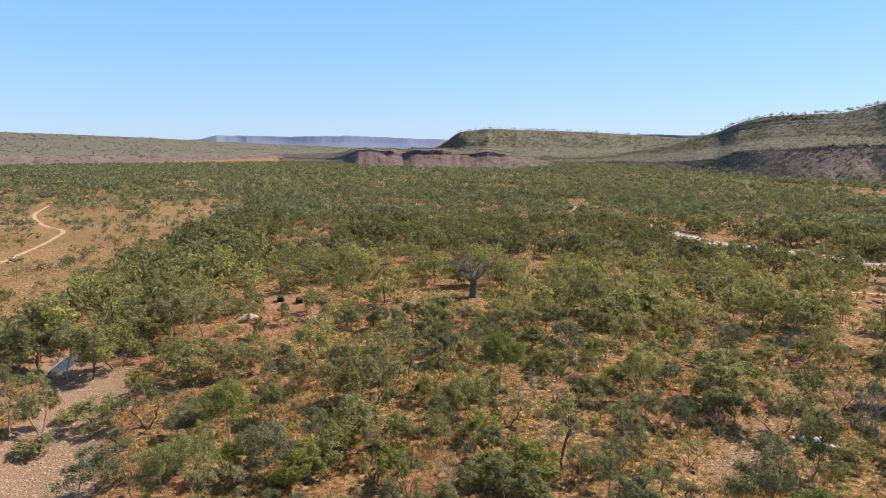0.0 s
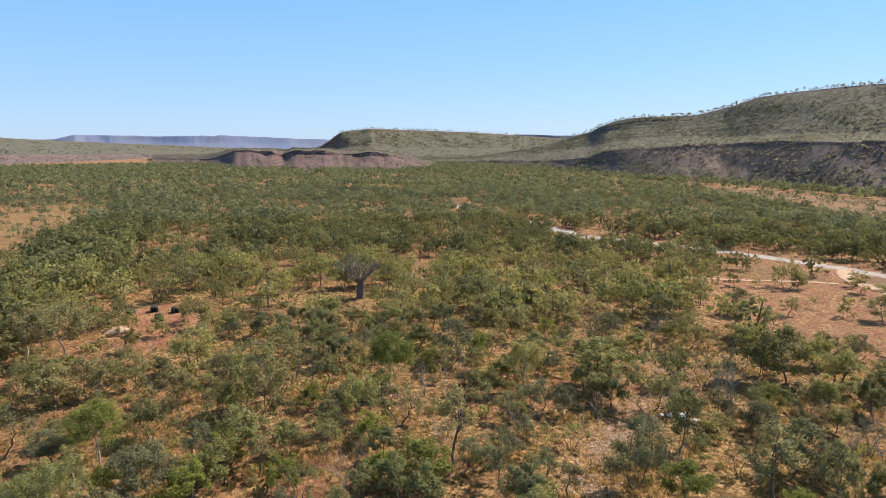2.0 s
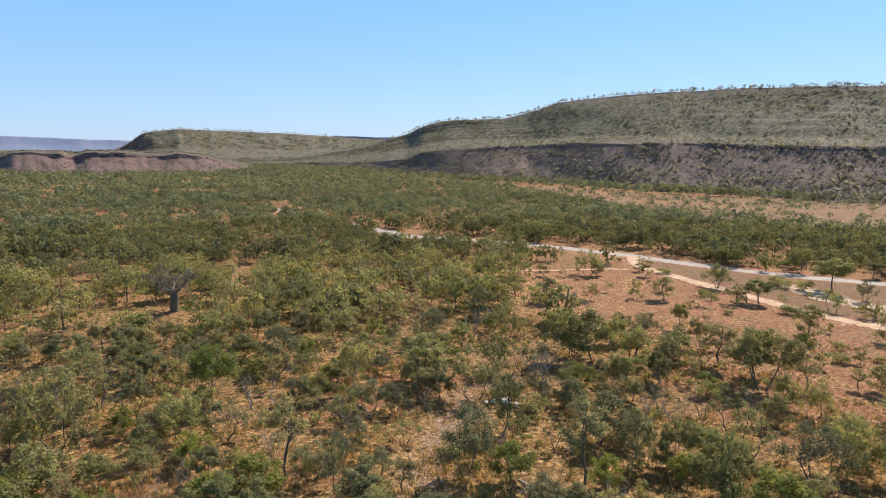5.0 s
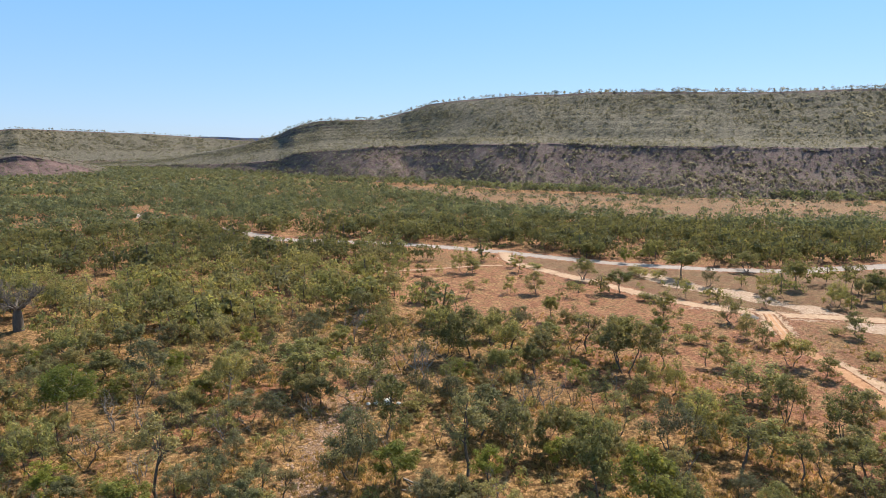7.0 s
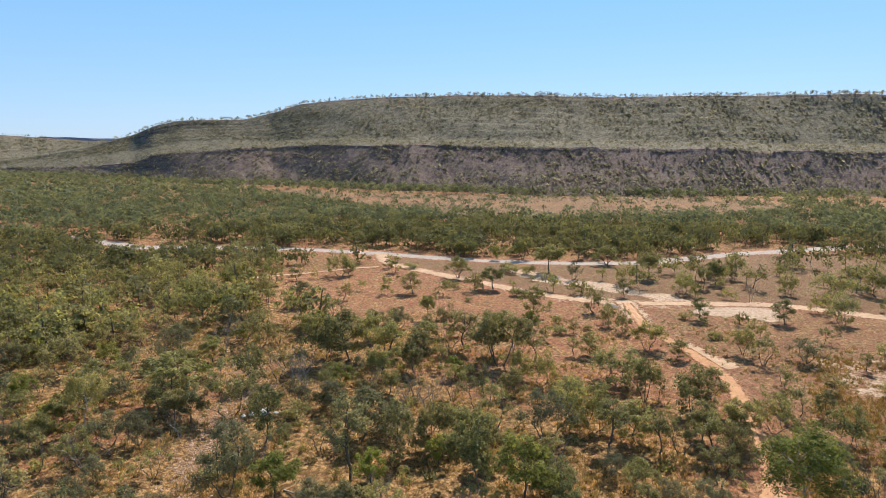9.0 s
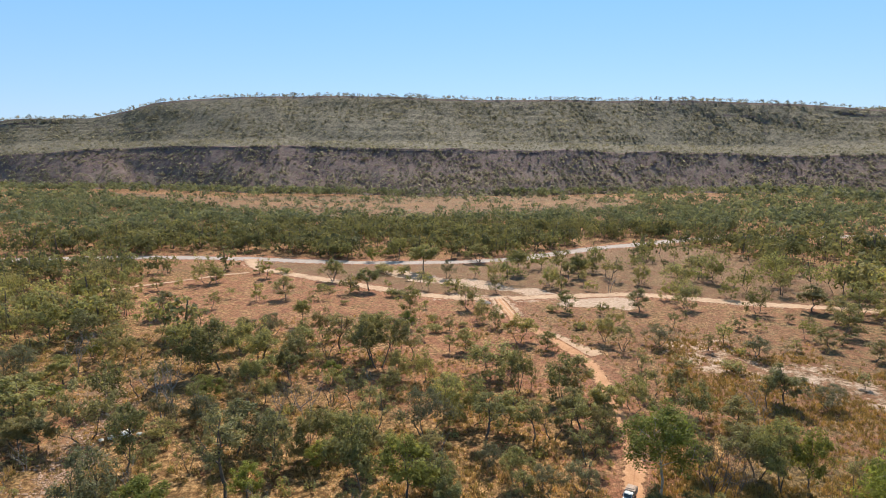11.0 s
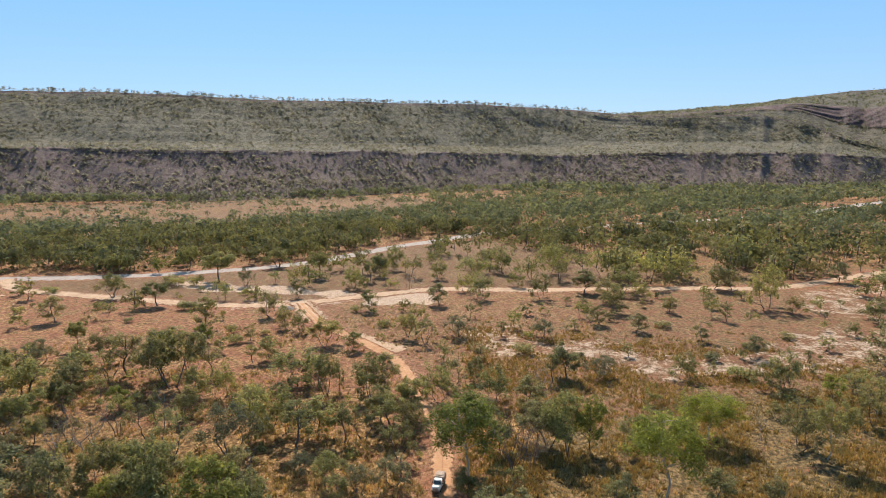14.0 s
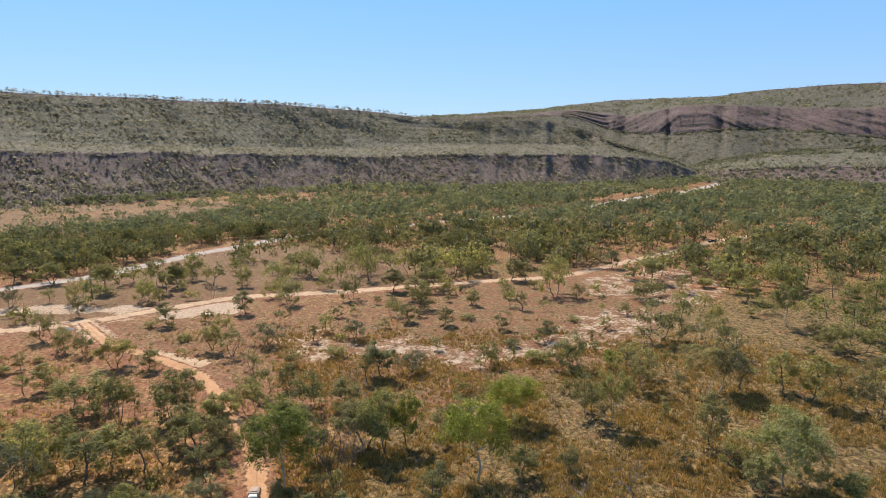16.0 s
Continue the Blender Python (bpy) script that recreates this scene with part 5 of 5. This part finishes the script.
x, y = scatter(160000, 390, 660, -38, 133)
ok = outside_hills(x, y)
x, y = x[ok], y[ok]
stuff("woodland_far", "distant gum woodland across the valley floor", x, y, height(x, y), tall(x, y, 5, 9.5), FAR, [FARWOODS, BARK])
x, y = scatter(260000, 660, 1650, -38, 133)
ok = outside_hills(x, y) & (rng.random(len(x)) < 0.62)
x, y = x[ok], y[ok]
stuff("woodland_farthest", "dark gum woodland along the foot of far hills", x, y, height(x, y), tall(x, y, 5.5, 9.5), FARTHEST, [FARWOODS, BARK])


def on_slope(v, n, rows):
    """Random points on a landform, over a span of its profile rows."""
    u, w = rng.random(n) * (v.shape[0] - 1.01), rows[0] + rng.random(n) * (rows[1] - rows[0])
    i, j = u.astype(int), w.astype(int)
    a, b = (u - i)[:, None], (w - j)[:, None]
    return (v[i, j] * (1 - a) + v[i + 1, j] * a) * (1 - b) + (v[i, j + 1] * (1 - a) + v[i + 1, j + 1] * a) * b


def scrub(name, label, v, sets, leaf=SCRUB):
    ps, hs = [], []
    for n, rows, lo, hi in sets:
        p = on_slope(v, n, rows)
        keep = rng.random(n) < smooth(0.25, 0.7, fbm(p[:, 0] / 45, p[:, 1] / 45, 77, 3)) + 0.15
        ps.append(p[keep])
        hs.append(rng.uniform(lo, hi, keep.sum()))
    p, h = np.vstack(ps), np.concatenate(hs)
    return stuff(name, label, p[:, 0], p[:, 1], p[:, 2] - 0.2, h, BUSH, [leaf, BARK], "scrub")


scrub("scrub_main", "grey-green scrub dotted over escarpment slopes", main_v, [(16000, (1, 18), 0.8, 2.8), (2400, (18, 23), 0.8, 2.6), (9000, (23, 32), 0.6, 2.4), (30000, (33, 58), 0.6, 2.6), (2600, (58, 61), 0.5, 2.4)])
scrub("scrub_headland", "scrub on a far headland", head_v, [(2500, (1, 20), 1.5, 3.5), (1800, (24, 32), 1.5, 3), (6000, (33, 58), 1.5, 4)])
scrub("scrub_low_mesa", "scrub on a small red mesa", low_v, [(2200, (1, 18), 0.8, 2.4), (1500, (18, 60), 1, 3)])
scrub("scrub_plateau", "sparse scrub over a brown plateau", left_v, [(1500, (1, 18), 1.5, 4), (4000, (24, 60), 1.5, 4.5)])
scrub("scrub_range", "scrub over a rounded range", range_v, [(9000, (1, 23), 1.6, 4.6), (4200, (24, 43), 1.0, 2.8), (12000, (44, 69), 1.4, 4.4)], GREENSCRUB)
scrub("scrub_foothill", "scrub over low foothills", foot_v, [(3500, (1, 20), 1.2, 4), (7500, (23, 60), 1.2, 4)], GREENSCRUB)
for name, label, v, rows, n, lo, hi in (
        ("rim_trees_main", "thin gums standing along a plateau rim", main_v, (59, 62), 1500, 3.0, 7.5), ("rim_trees_headland", "thin gums standing along a plateau rim", head_v, (59, 62), 300, 3, 7),
        ("rim_trees_range", "thin gums standing along a plateau rim", range_v, (70, 73), 420, 3, 5), ("bench_trees", "scattered gums along an escarpment bench", main_v, (23, 31), 1100, 2.0, 4.8),
        ("slope_trees", "dark gums on the foot of an escarpment", main_v, (0.5, 8), 1900, 3.0, 7.0), ("gully_trees", "gums in the gullies of an escarpment", main_v, (8, 17), 800, 2.0, 4.6)):
    p = on_slope(v, n, rows)
    stuff(name, label, p[:, 0], p[:, 1], p[:, 2] - 0.3, lo + (hi - lo) * rng.random(n) ** 1.5, RIM, [SCRUB, BARK])

# ---- grass ----


def tussock(seed):
    """Thin blades that lean out of one root."""
    r = np.random.default_rng(seed)
    v = []
    for k in range(10):
        a, o = r.random() * 6.28, r.normal(size=2) * 0.26
        w, t = 0.1, 0.85 * (0.6 + 0.6 * r.random())
        d = np.array([math.cos(a), math.sin(a)])
        tip = o + r.normal(size=2) * 0.4
        v.append([(*(o - d * w), -0.05), (*(o + d * w), -0.05), (*tip, t)])
    v = np.array(v).reshape(-1, 3)
    return v, np.arange(30).reshape(-1, 3), np.zeros(10, int)


TUSSOCK = [tussock(k) for k in range(8)]
n = 78000
r, a = 52 + 135 * rng.random(n) ** 1.3, np.radians(rng.uniform(-40, 134, n))
x, y = r * np.sin(a), r * np.cos(a)
ok = rng.random(n) < smooth(0.4, 0.6, fbm(x / 7, y / 7, 83, 3)) * 0.8 + 0.06
for pts, w in ((MAIN_ROAD, 6), (BRANCH, 3), (RED, 2.8), (CREEK[:7], 8), (WASH_B, 4), (WASH_A, 6)):
    ok &= off_line(x, y, pts) > w
for pts in OPENINGS[:4]:
    ok &= ~inside(x, y, pts) | (rng.random(n) < 0.5)
x, y = x[ok], y[ok]
stuff("dry_grass", "straw-coloured grass tussocks on orange soil", x, y, height(x, y), rng.uniform(0.4, 1.0, len(x)), TUSSOCK, [STRAW], "grass")

n = 34000
r, a = 55 + 120 * rng.random(n) ** 1.2, np.radians(rng.uniform(80, 134, n))
x, y = r * np.sin(a), r * np.cos(a)
ok = (rng.random(n) < smooth(0.35, 0.6, fbm(x / 9, y / 9, 87, 3))) & (off_line(x, y, WASH_B) > 4) & (off_line(x, y, RED) > 3)
x, y = x[ok], y[ok]
stuff("green_grass", "olive-green and straw grass over open ground", x, y, height(x, y), rng.uniform(0.4, 1.0, len(x)), TUSSOCK, [OLIVE], "grass")

# ---- undergrowth ----
LOWBUSH = [template(t, h, 70, 1.0, 0) for t, h in zip(KINDS["shrub"] + KINDS["sapling"], HEIGHT["shrub"] + HEIGHT["sapling"])]
x, y = scatter(40000, 56, 240, -40, 134)
x2, y2 = scatter(30000, 56, 190, -40, 25)
ok = (np.arctan2(x, y) < 1.4) | (rng.random(len(x)) < 0.4)
x, y = np.r_[x[ok], x2], np.r_[y[ok], y2]
stuff("undergrowth", "low green and grey bushes between the trees", x, y, height(x, y), rng.uniform(0.5, 2.2, len(x)), LOWBUSH, [LEAF, BARK], "bushes")

UNDER = [template(t, h, 26, 1.7, 0) for t, h in zip(KINDS["shrub"] + KINDS["bushy"], HEIGHT["shrub"] + HEIGHT["bushy"])]
x, y = scatter(60000, 215, 430, 20, 100)
ok = (off_line(x, y, MAIN_ROAD) > 9) & ~inside(x, y, BETWEEN)
x, y = x[ok], y[ok]
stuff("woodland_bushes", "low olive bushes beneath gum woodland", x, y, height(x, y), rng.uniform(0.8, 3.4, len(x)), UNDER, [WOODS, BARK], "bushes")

n = 9000
x, y = rng.uniform(320, 650, n), rng.uniform(90, 680, n)
ok = inside(x, y, FIELD) & (rng.random(n) < smooth(0.35, 0.65, fbm(x / 35, y / 35, 109, 3)) + 0.1) & (off_line(x, y, STREAK) > 12)
x, y = x[ok], y[ok]
stuff("field_bushes", "low dry bushes dotted over an open field", x, y, height(x, y), rng.uniform(0.7, 2.4, len(x)), BUSH, [SCRUB, BARK], "bushes")

# ---- single things ----


def paint(name, colour, rough=0.5, metal=0.0):
    n = Nodes(name)
    c = np.array(colour)
    m = n.done(n.ramp(n.noise(6, 4, 0.6), (0.3, tuple(c * 0.85)), (0.7, tuple(c * 1.08))), rough)
    n.b.inputs["Metallic"].default_value = metal
    return m


def glass_dark(name="tinted_glass"):
    n = Nodes(name)
    n.b.inputs["Specular IOR Level"].default_value = 0.6
    return n.done((0.012, 0.015, 0.018), 0.08)


def canvas(name, a, b):
    n = Nodes(name)
    col = n.ramp(n.noise(3, 4, 0.6), (0.35, a), (0.65, b))
    n.bump(n.noise(14, 3), 0.4, 0.02)
    return n.done(col, 0.9)


WHITE = paint("white_paint", (0.74, 0.73, 0.7), 0.35)
DARKPAINT = paint("dark_blue_grey_paint", (0.05, 0.06, 0.075), 0.3)
STEEL = paint("dull_steel", (0.3, 0.3, 0.3), 0.4, 0.8)
RUBBER = paint("tyre_rubber", (0.025, 0.024, 0.023), 0.85)
GLASS = glass_dark()
BEIGE = canvas("dusty_beige_canvas", (0.36, 0.26, 0.2), (0.52, 0.4, 0.32))
TENT = canvas("dark_green_canvas", (0.03, 0.036, 0.024), (0.06, 0.066, 0.045))
TENTIN = canvas("black_doorway_panel", (0.008, 0.008, 0.007), (0.014, 0.014, 0.012))
LAMP = paint("lamp_lens", (0.7, 0.7, 0.66), 0.15)


def block(size, at, bevel=0.06, top=1.0, front=0.0):
    """A bevelled block; top narrows its upper face, front slopes its +x face back."""
    bm = bmesh.new()
    bmesh.ops.create_cube(bm, size=1.0)
    for v in bm.verts:
        up = v.co.z > 0
        v.co = Vector((v.co.x * size[0], v.co.y * size[1] * (top if up else 1), v.co.z * size[2]))
        if up and v.co.x > 0:
            v.co.x -= front
        v.co += Vector(at)
    bmesh.ops.bevel(bm, geom=bm.edges[:], offset=bevel, segments=2, affect="EDGES")
    return bm


def wheel(parent, at, radius=0.4, width=0.26):
    for name, r, w, mat in (("wheel", radius, width, RUBBER), ("rim", radius * 0.58, width + 0.02, STEEL)):
        bm = bmesh.new()
        bmesh.ops.create_cone(bm, cap_ends=True, segments=18, radius1=r, radius2=r, depth=w)
        bmesh.ops.bevel(bm, geom=[e for e in bm.edges if len(e.link_faces) == 2 and abs(e.verts[0].co.z - e.verts[1].co.z) < 1e-4], offset=0.03, segments=1, affect="EDGES")
        bmesh.ops.transform(bm, matrix=pose(0, 0, 0, 90, 0, 0) if name == "rim" else pose(*at, 90, 0, 0), verts=bm.verts[:])
        if name == "wheel":
            tyre = part(name, bm, mat, parent)
        else:
            rim = part(name, bm, mat, tyre, "dull steel rim")
            rim.location = at


def camper_truck():
    """A white four-wheel drive with a square canvas-topped camper body; its nose points to +x."""
    root = new("camper_truck")
    part("chassis", block((4.5, 1.4, 0.25), (0.3, 0, 0.62), 0.04), STEEL, root, "dark steel chassis")
    part("bonnet", block((1.35, 1.72, 0.62), (1.95, 0, 1.02), 0.09, 0.93, 0.1), WHITE, root, "white dusty bonnet")
    part("cab", block((1.55, 1.78, 1.25), (0.75, 0, 1.38), 0.1, 0.86, 0.42), WHITE, root, "white cab")
    bm = block((0.05, 1.42, 0.58), (0, 0, 0), 0.02, 0.9)
    bmesh.ops.transform(bm, matrix=pose(1.36, 0, 1.66, 0, -19, 0), verts=bm.verts[:])
    part("windscreen", bm, GLASS, root, "dark windscreen")
    for s in (-1, 1):
        part("side_window", block((0.8, 0.04, 0.42), (0.6, s * 0.83, 1.66), 0.015), GLASS, root, "dark side window")
        part("headlight", block((0.06, 0.28, 0.2), (2.62, s * 0.62, 1.05), 0.02), LAMP, root, "round-edged headlight")
        part("mirror", block((0.1, 0.22, 0.28), (1.2, s * 0.98, 1.5), 0.03), RUBBER, root, "black mirror")
    part("grille", block((0.05, 0.9, 0.3), (2.63, 0, 1.02), 0.02), RUBBER, root, "black grille")
    bar = part("bull_bar", block((0.16, 1.75, 0.24), (2.75, 0, 0.72), 0.05), STEEL, root, "steel bull bar")
    part("hoop", block((0.06, 1.0, 0.4), (2.8, 0, 1.02), 0.025), STEEL, bar)
    part("camper_body", block((2.35, 1.9, 1.3), (-1.0, 0, 1.55), 0.09, 0.97), BEIGE, root, "dusty beige camper body")
    part("roof_bag", block((1.6, 1.5, 0.14), (-1.05, 0, 2.26), 0.06), BEIGE, root, "canvas roof bag")
    for x in (1.75, -1.1):
        for s in (-1, 1):
            wheel(root, (x, s * 0.78, 0.4))
    return tagged(root, "white four-wheel-drive camper with beige body on a dirt track", "truck")


def suv(label):
    root = new("car")
    part("body", block((4.5, 1.8, 0.72), (0, 0, 0.78), 0.12, 0.95), DARKPAINT, root)
    part("cabin", block((2.9, 1.66, 0.62), (-0.45, 0, 1.42), 0.12, 0.84, 0.45), DARKPAINT, root)
    for s in (-1, 1):
        part("side_window", block((2.2, 0.04, 0.36), (-0.5, s * 0.78, 1.42), 0.015), GLASS, root, "dark side window")
        part("headlight", block((0.05, 0.34, 0.16), (2.24, s * 0.62, 0.92), 0.02), LAMP, root, "clear headlight")
    bm = block((0.05, 1.36, 0.5), (0, 0, 0), 0.02, 0.9)
    bmesh.ops.transform(bm, matrix=pose(0.84, 0, 1.42, 0, -34, 0), verts=bm.verts[:])
    part("windscreen", bm, GLASS, root, "dark windscreen")
    part("bumper", block((0.14, 1.7, 0.22), (2.26, 0, 0.56), 0.05), RUBBER, root, "black bumper")
    for x in (1.4, -1.4):
        for s in (-1, 1):
            wheel(root, (x, s * 0.78, 0.37), 0.37)
    return tagged(root, label, "car")


def put_on_ground(ob, x, y, turn, lift=0.0):
    ob.matrix_basis = pose(x, y, float(height(x, y)) + lift, 0, 0, turn)
    return ob


truck = put_on_ground(camper_truck(), 87.0, 19.3, 178, 0.13)
truck.scale = (0.78, 0.78, 0.78)
put_on_ground(suv("dark blue-grey car on a pale sandy track"), 327.5, -176.5, 60, 0.09)


def tent(w, d, h):
    """An arched canvas tent; towards -y a black panel stands for its dark doorway."""
    root = new("tent")
    bm = bmesh.new()
    rings = []
    for y, k in ((-d / 2, 0.96), (-d / 6, 1.0), (d / 6, 1.0), (d / 2, 0.94)):
        ring = []
        for j in range(9):
            a = math.pi * j / 8
            c, s = math.cos(a), math.sin(a)
            ring.append(bm.verts.new((math.copysign(abs(c) ** 0.6, c) * w / 2 * k, y, max(0.0, s) ** 0.55 * h * k)))
        rings.append(ring)
    for a, b in zip(rings, rings[1:]):
        for j in range(8):
            bm.faces.new((a[j], a[j + 1], b[j + 1], b[j]))
    bm.faces.new(rings[0])
    bm.faces.new(rings[-1][::-1])
    bmesh.ops.recalc_face_normals(bm, faces=bm.faces[:])
    part("canopy", bm, TENT, root, "dark green canvas canopy")
    # solid black panel on the closed front, in place of a shaded inside
    part("doorway", block((w * 0.5, 0.05, h * 0.72), (0, -d / 2 - 0.012, h * 0.36), 0.02, 0.75), TENTIN, root, "black panel for the dark of the doorway")
    part("awning", block((w * 0.8, 0.7, 0.05), (0, -d / 2 - 0.33, h * 0.8), 0.02), TENT, root, "short canvas awning")
    for s in (-1, 1):
        part("pole", block((0.05, 0.05, h * 0.8), (s * w * 0.36, -d / 2 - 0.62, h * 0.4), 0.015), STEEL, root, "thin awning pole")
    return tagged(root, "dark green canvas tent with black panel for its dark doorway", "tent", "tents in the camp clearing")


first = tent(2.3, 2.7, 1.9)
put_on_ground(first, -52, 199, 10, 0.02)
for x, y, turn, s in ((-48, 188, 22, 1.0), (-58, 196.5, -8, 0.9), (-45.5, 196.5, 25, 0.9), (-62.5, 192, -20, 0.75), (-37.5, 195.5, 30, 0.85)):
    ob = copy_thing(first, pose(0, 0, 0))
    ob.matrix_basis = pose(x, y, float(height(x, y)) + 0.02, 0, 0, turn) @ Matrix.Diagonal((s, s, s, 1))


def boab():
    """A bottle-trunked boab without leaves."""
    t = Tree(301)
    r = t.r
    z = np.array([-0.4, 0.4, 1.6, 3.2, 4.8, 6.0, 6.8])
    t.limb(np.stack([0 * z, 0.1 * np.sin(z), z], -1), [1.55, 1.4, 1.34, 1.25, 1.1, 0.85, 0.55], 14)

    def grow(a, way, length, rad, depth):
        b = a + way * length
        p = t.bent(a, b, max(rad, 0.035), max(rad * 0.5, 0.025), 0.13, 5, 6 if depth > 2 else 3)
        if depth:
            for k in range(4 if depth > 1 else 3):
                w = way + r.normal(size=3) * 0.55 + [0, 0, 0.15]
                grow(p[-1] if k == 0 else p[2 + k % 2], w / np.linalg.norm(w), length * (0.55 + 0.2 * r.random()), rad * 0.5, depth - 1)

    for k in range(7):
        a = 6.28 * k / 7 + r.normal() * 0.2
        w = np.array([math.cos(a), math.sin(a), 0.45 + 0.7 * r.random()])
        grow(np.array([math.cos(a) * 0.6, math.sin(a) * 0.6, 5.6 + r.random()]), w / np.linalg.norm(w), 3.4 + r.random(), 0.34, 4)
    root = new("boab_tree")
    v, f = t.wv, t.wf
    part("trunk", mesh_of("trunk", v[0], f[0], [BOABBARK], None, True), None, root, "swollen grey bottle trunk")
    shift = len(v[0])
    part("branching_crown", mesh_of("branching_crown", np.vstack(v[1:]), np.vstack(f[1:]) - shift, [BOABTWIG], None, True), None, root, "bare spreading grey branches")
    return tagged(root, "leafless grey boab with swollen bottle trunk", "tree")


BOABTWIG = bark_material("boab_twigs", (0.1, 0.083, 0.07), (0.22, 0.185, 0.155))
BOABBARK = bark_material("boab_bark", (0.09, 0.072, 0.06), (0.17, 0.14, 0.115))
put_on_ground(boab(), 10.0, 203.6, 30)

# ---- stones, logs, water ----


def stone_array(seed, detail=1):
    bm = bmesh.new()
    bmesh.ops.create_icosphere(bm, subdivisions=detail, radius=1.0)
    r = random.Random(seed)
    off = Vector((r.random() * 50, r.random() * 50, r.random() * 50))
    for v in bm.verts:
        v.co *= 1 + 0.45 * noise.noise(v.co * 1.1 + off)
        v.co.z *= 0.62
    v = np.array([q.co[:] for q in bm.verts])
    f = np.array([[q.index for q in p.verts] for p in bm.faces])
    bm.free()
    return v, f


def stone_material(name, a, b):
    n = Nodes(name)
    info = n.put("NewGeometry")
    col = n.mix(0.5, n.ramp(n.noise(3, 5, 0.7), (0.35, a), (0.65, b)), n.ramp(info.outputs["Random Per Island"], (0, a), (1, b)))
    n.bump(n.noise(9, 4), 0.5, 0.04)
    return n.done(col, 0.9)


RUBBLE = stone_material("creek_stone", (0.3, 0.19, 0.13), (0.52, 0.36, 0.26))
PALE = stone_material("white_limestone", (0.62, 0.58, 0.52), (0.85, 0.82, 0.77))
PEBBLE = [(*stone_array(k), np.zeros(len(stone_array(k)[1]), int)) for k in range(5)]
x, y = [], []
for line, width, n in ((CREEK[:7], 9, 2200), (GULLY, 5, 2600)):
    p = curve_through(line, 0.5)
    q = p[rng.integers(0, len(p), n)] + rng.normal(size=(n, 2)) * width * 0.5
    x, y = np.r_[x, q[:, 0]], np.r_[y, q[:, 1]]
stuff("creek_stones", "loose pinkish-brown stones in a dry creek bed", x, y, height(x, y), 0.06 + 0.3 * rng.random(len(x)) ** 2, PEBBLE, [RUBBLE], "stones")
for k, (px, py, s) in enumerate(((63.8, 101.4, 1.3), (62.2, 103.4, 0.7), (61.0, 104.6, 0.5), (65.0, 99.6, 0.5))):
    v, f = stone_array(40 + k, 2)
    ob = new("white_rock", mesh_of("white_rock", v * s, f, [PALE], None, True))
    put_on_ground(ob, px, py, k * 77, s * 0.15)
    tagged(ob, "bright white limestone boulder in a stony gully", "rock", "white rocks in the gully")


def log(a, b, r0, name="fallen_log", branches=2, seed=0):
    t = Tree(400 + seed)
    a, b = np.array(a, float), np.array(b, float)
    p = t.bent((0, 0, 0), (*(b - a), 0.1), r0, r0 * 0.5, 0.05, 6, 7)
    for k in range(branches):
        t.bent(p[2 + k], p[2 + k] + t.r.normal(size=3) * [1.2, 1.2, 0.3] + [0, 0, 0.5], r0 * 0.5, r0 * 0.15, 0.1, 4, 5)
    ob = new(name, t.wood_mesh(PALEBARK))
    ob.matrix_basis = pose(a[0], a[1], float(height(*a)) + r0 * 0.7)
    return tagged(ob, "fallen pale grey log lying on dry ground", "log", "fallen logs")


for k, (a, b, r0) in enumerate((((50.0, 75.5), (51.5, 67.5), 0.16), ((48, 73), (50, 69), 0.1), ((-71, 137), (-66, 139), 0.2), ((-62, 142), (-58, 144), 0.18))):
    log(a, b, r0, seed=k)

def heap(name, long, wide, high, mat):
    bm = bmesh.new()
    bmesh.ops.create_grid(bm, x_segments=22, y_segments=14, size=1.0)
    for v in bm.verts:
        q = max(0.0, 1 - (v.co.x**2 + v.co.y**2))
        v.co = Vector((v.co.x * long, v.co.y * wide, q * high + 0.16 * noise.noise(v.co * 5) * (q > 0) - 0.15))
    ob = new(name, bpy.data.meshes.new(name))
    bm.to_mesh(ob.data)
    bm.free()
    ob.data.materials.append(mat)
    return ob


pile = heap("gravel_heap", 3.6, 2.2, 0.7, stone_material("grey_gravel", (0.13, 0.11, 0.095), (0.24, 0.205, 0.18)))
tagged(put_on_ground(pile, 180.5, 89.0, 70), "low heap of dark grey gravel beside a track", "gravel heap")
pile = heap("sand_heap", 3.4, 2.4, 1.3, stone_material("tan_sand", (0.34, 0.225, 0.15), (0.46, 0.33, 0.235)))
tagged(put_on_ground(pile, -56.5, 178.6, 20), "low heap of pale tan sand in the camp clearing", "sand heap")


def water():
    n = Nodes("sky_tinted_water")
    n.b.inputs["Specular IOR Level"].default_value = 0.8
    n.bump(n.noise(1.5, 3), 0.05, 0.05)
    # base colour takes the blue that the reflected sky would give
    return n.done((0.055, 0.085, 0.14), 0.06)


def pool(x, y, long, wide, turn):
    bm = bmesh.new()
    ring = [bm.verts.new((math.cos(a) * long * (1 + 0.18 * math.sin(3 * a)), math.sin(a) * wide * (1 + 0.2 * math.cos(2 * a)), 0)) for a in np.linspace(0, 6.283, 40, endpoint=False)]
    bm.faces.new(ring)
    ob = new("water", bpy.data.meshes.new("water"))
    bm.to_mesh(ob.data)
    bm.free()
    ob.data.materials.append(WATER)
    ob.matrix_basis = pose(x, y, float(height(x, y)) + 0.18, 0, 0, turn)
    tagged(ob, "flat blue sheet for creek water and smoke, sky reflection painted in", "water", kind="structure")


WATER = water()
pool(-88.5, 143, 6.0, 2.4, 100)
# added sheet standing in for bluish smoke over the creek, no real water
pool(-87.5, 229, 11, 3.4, 105)
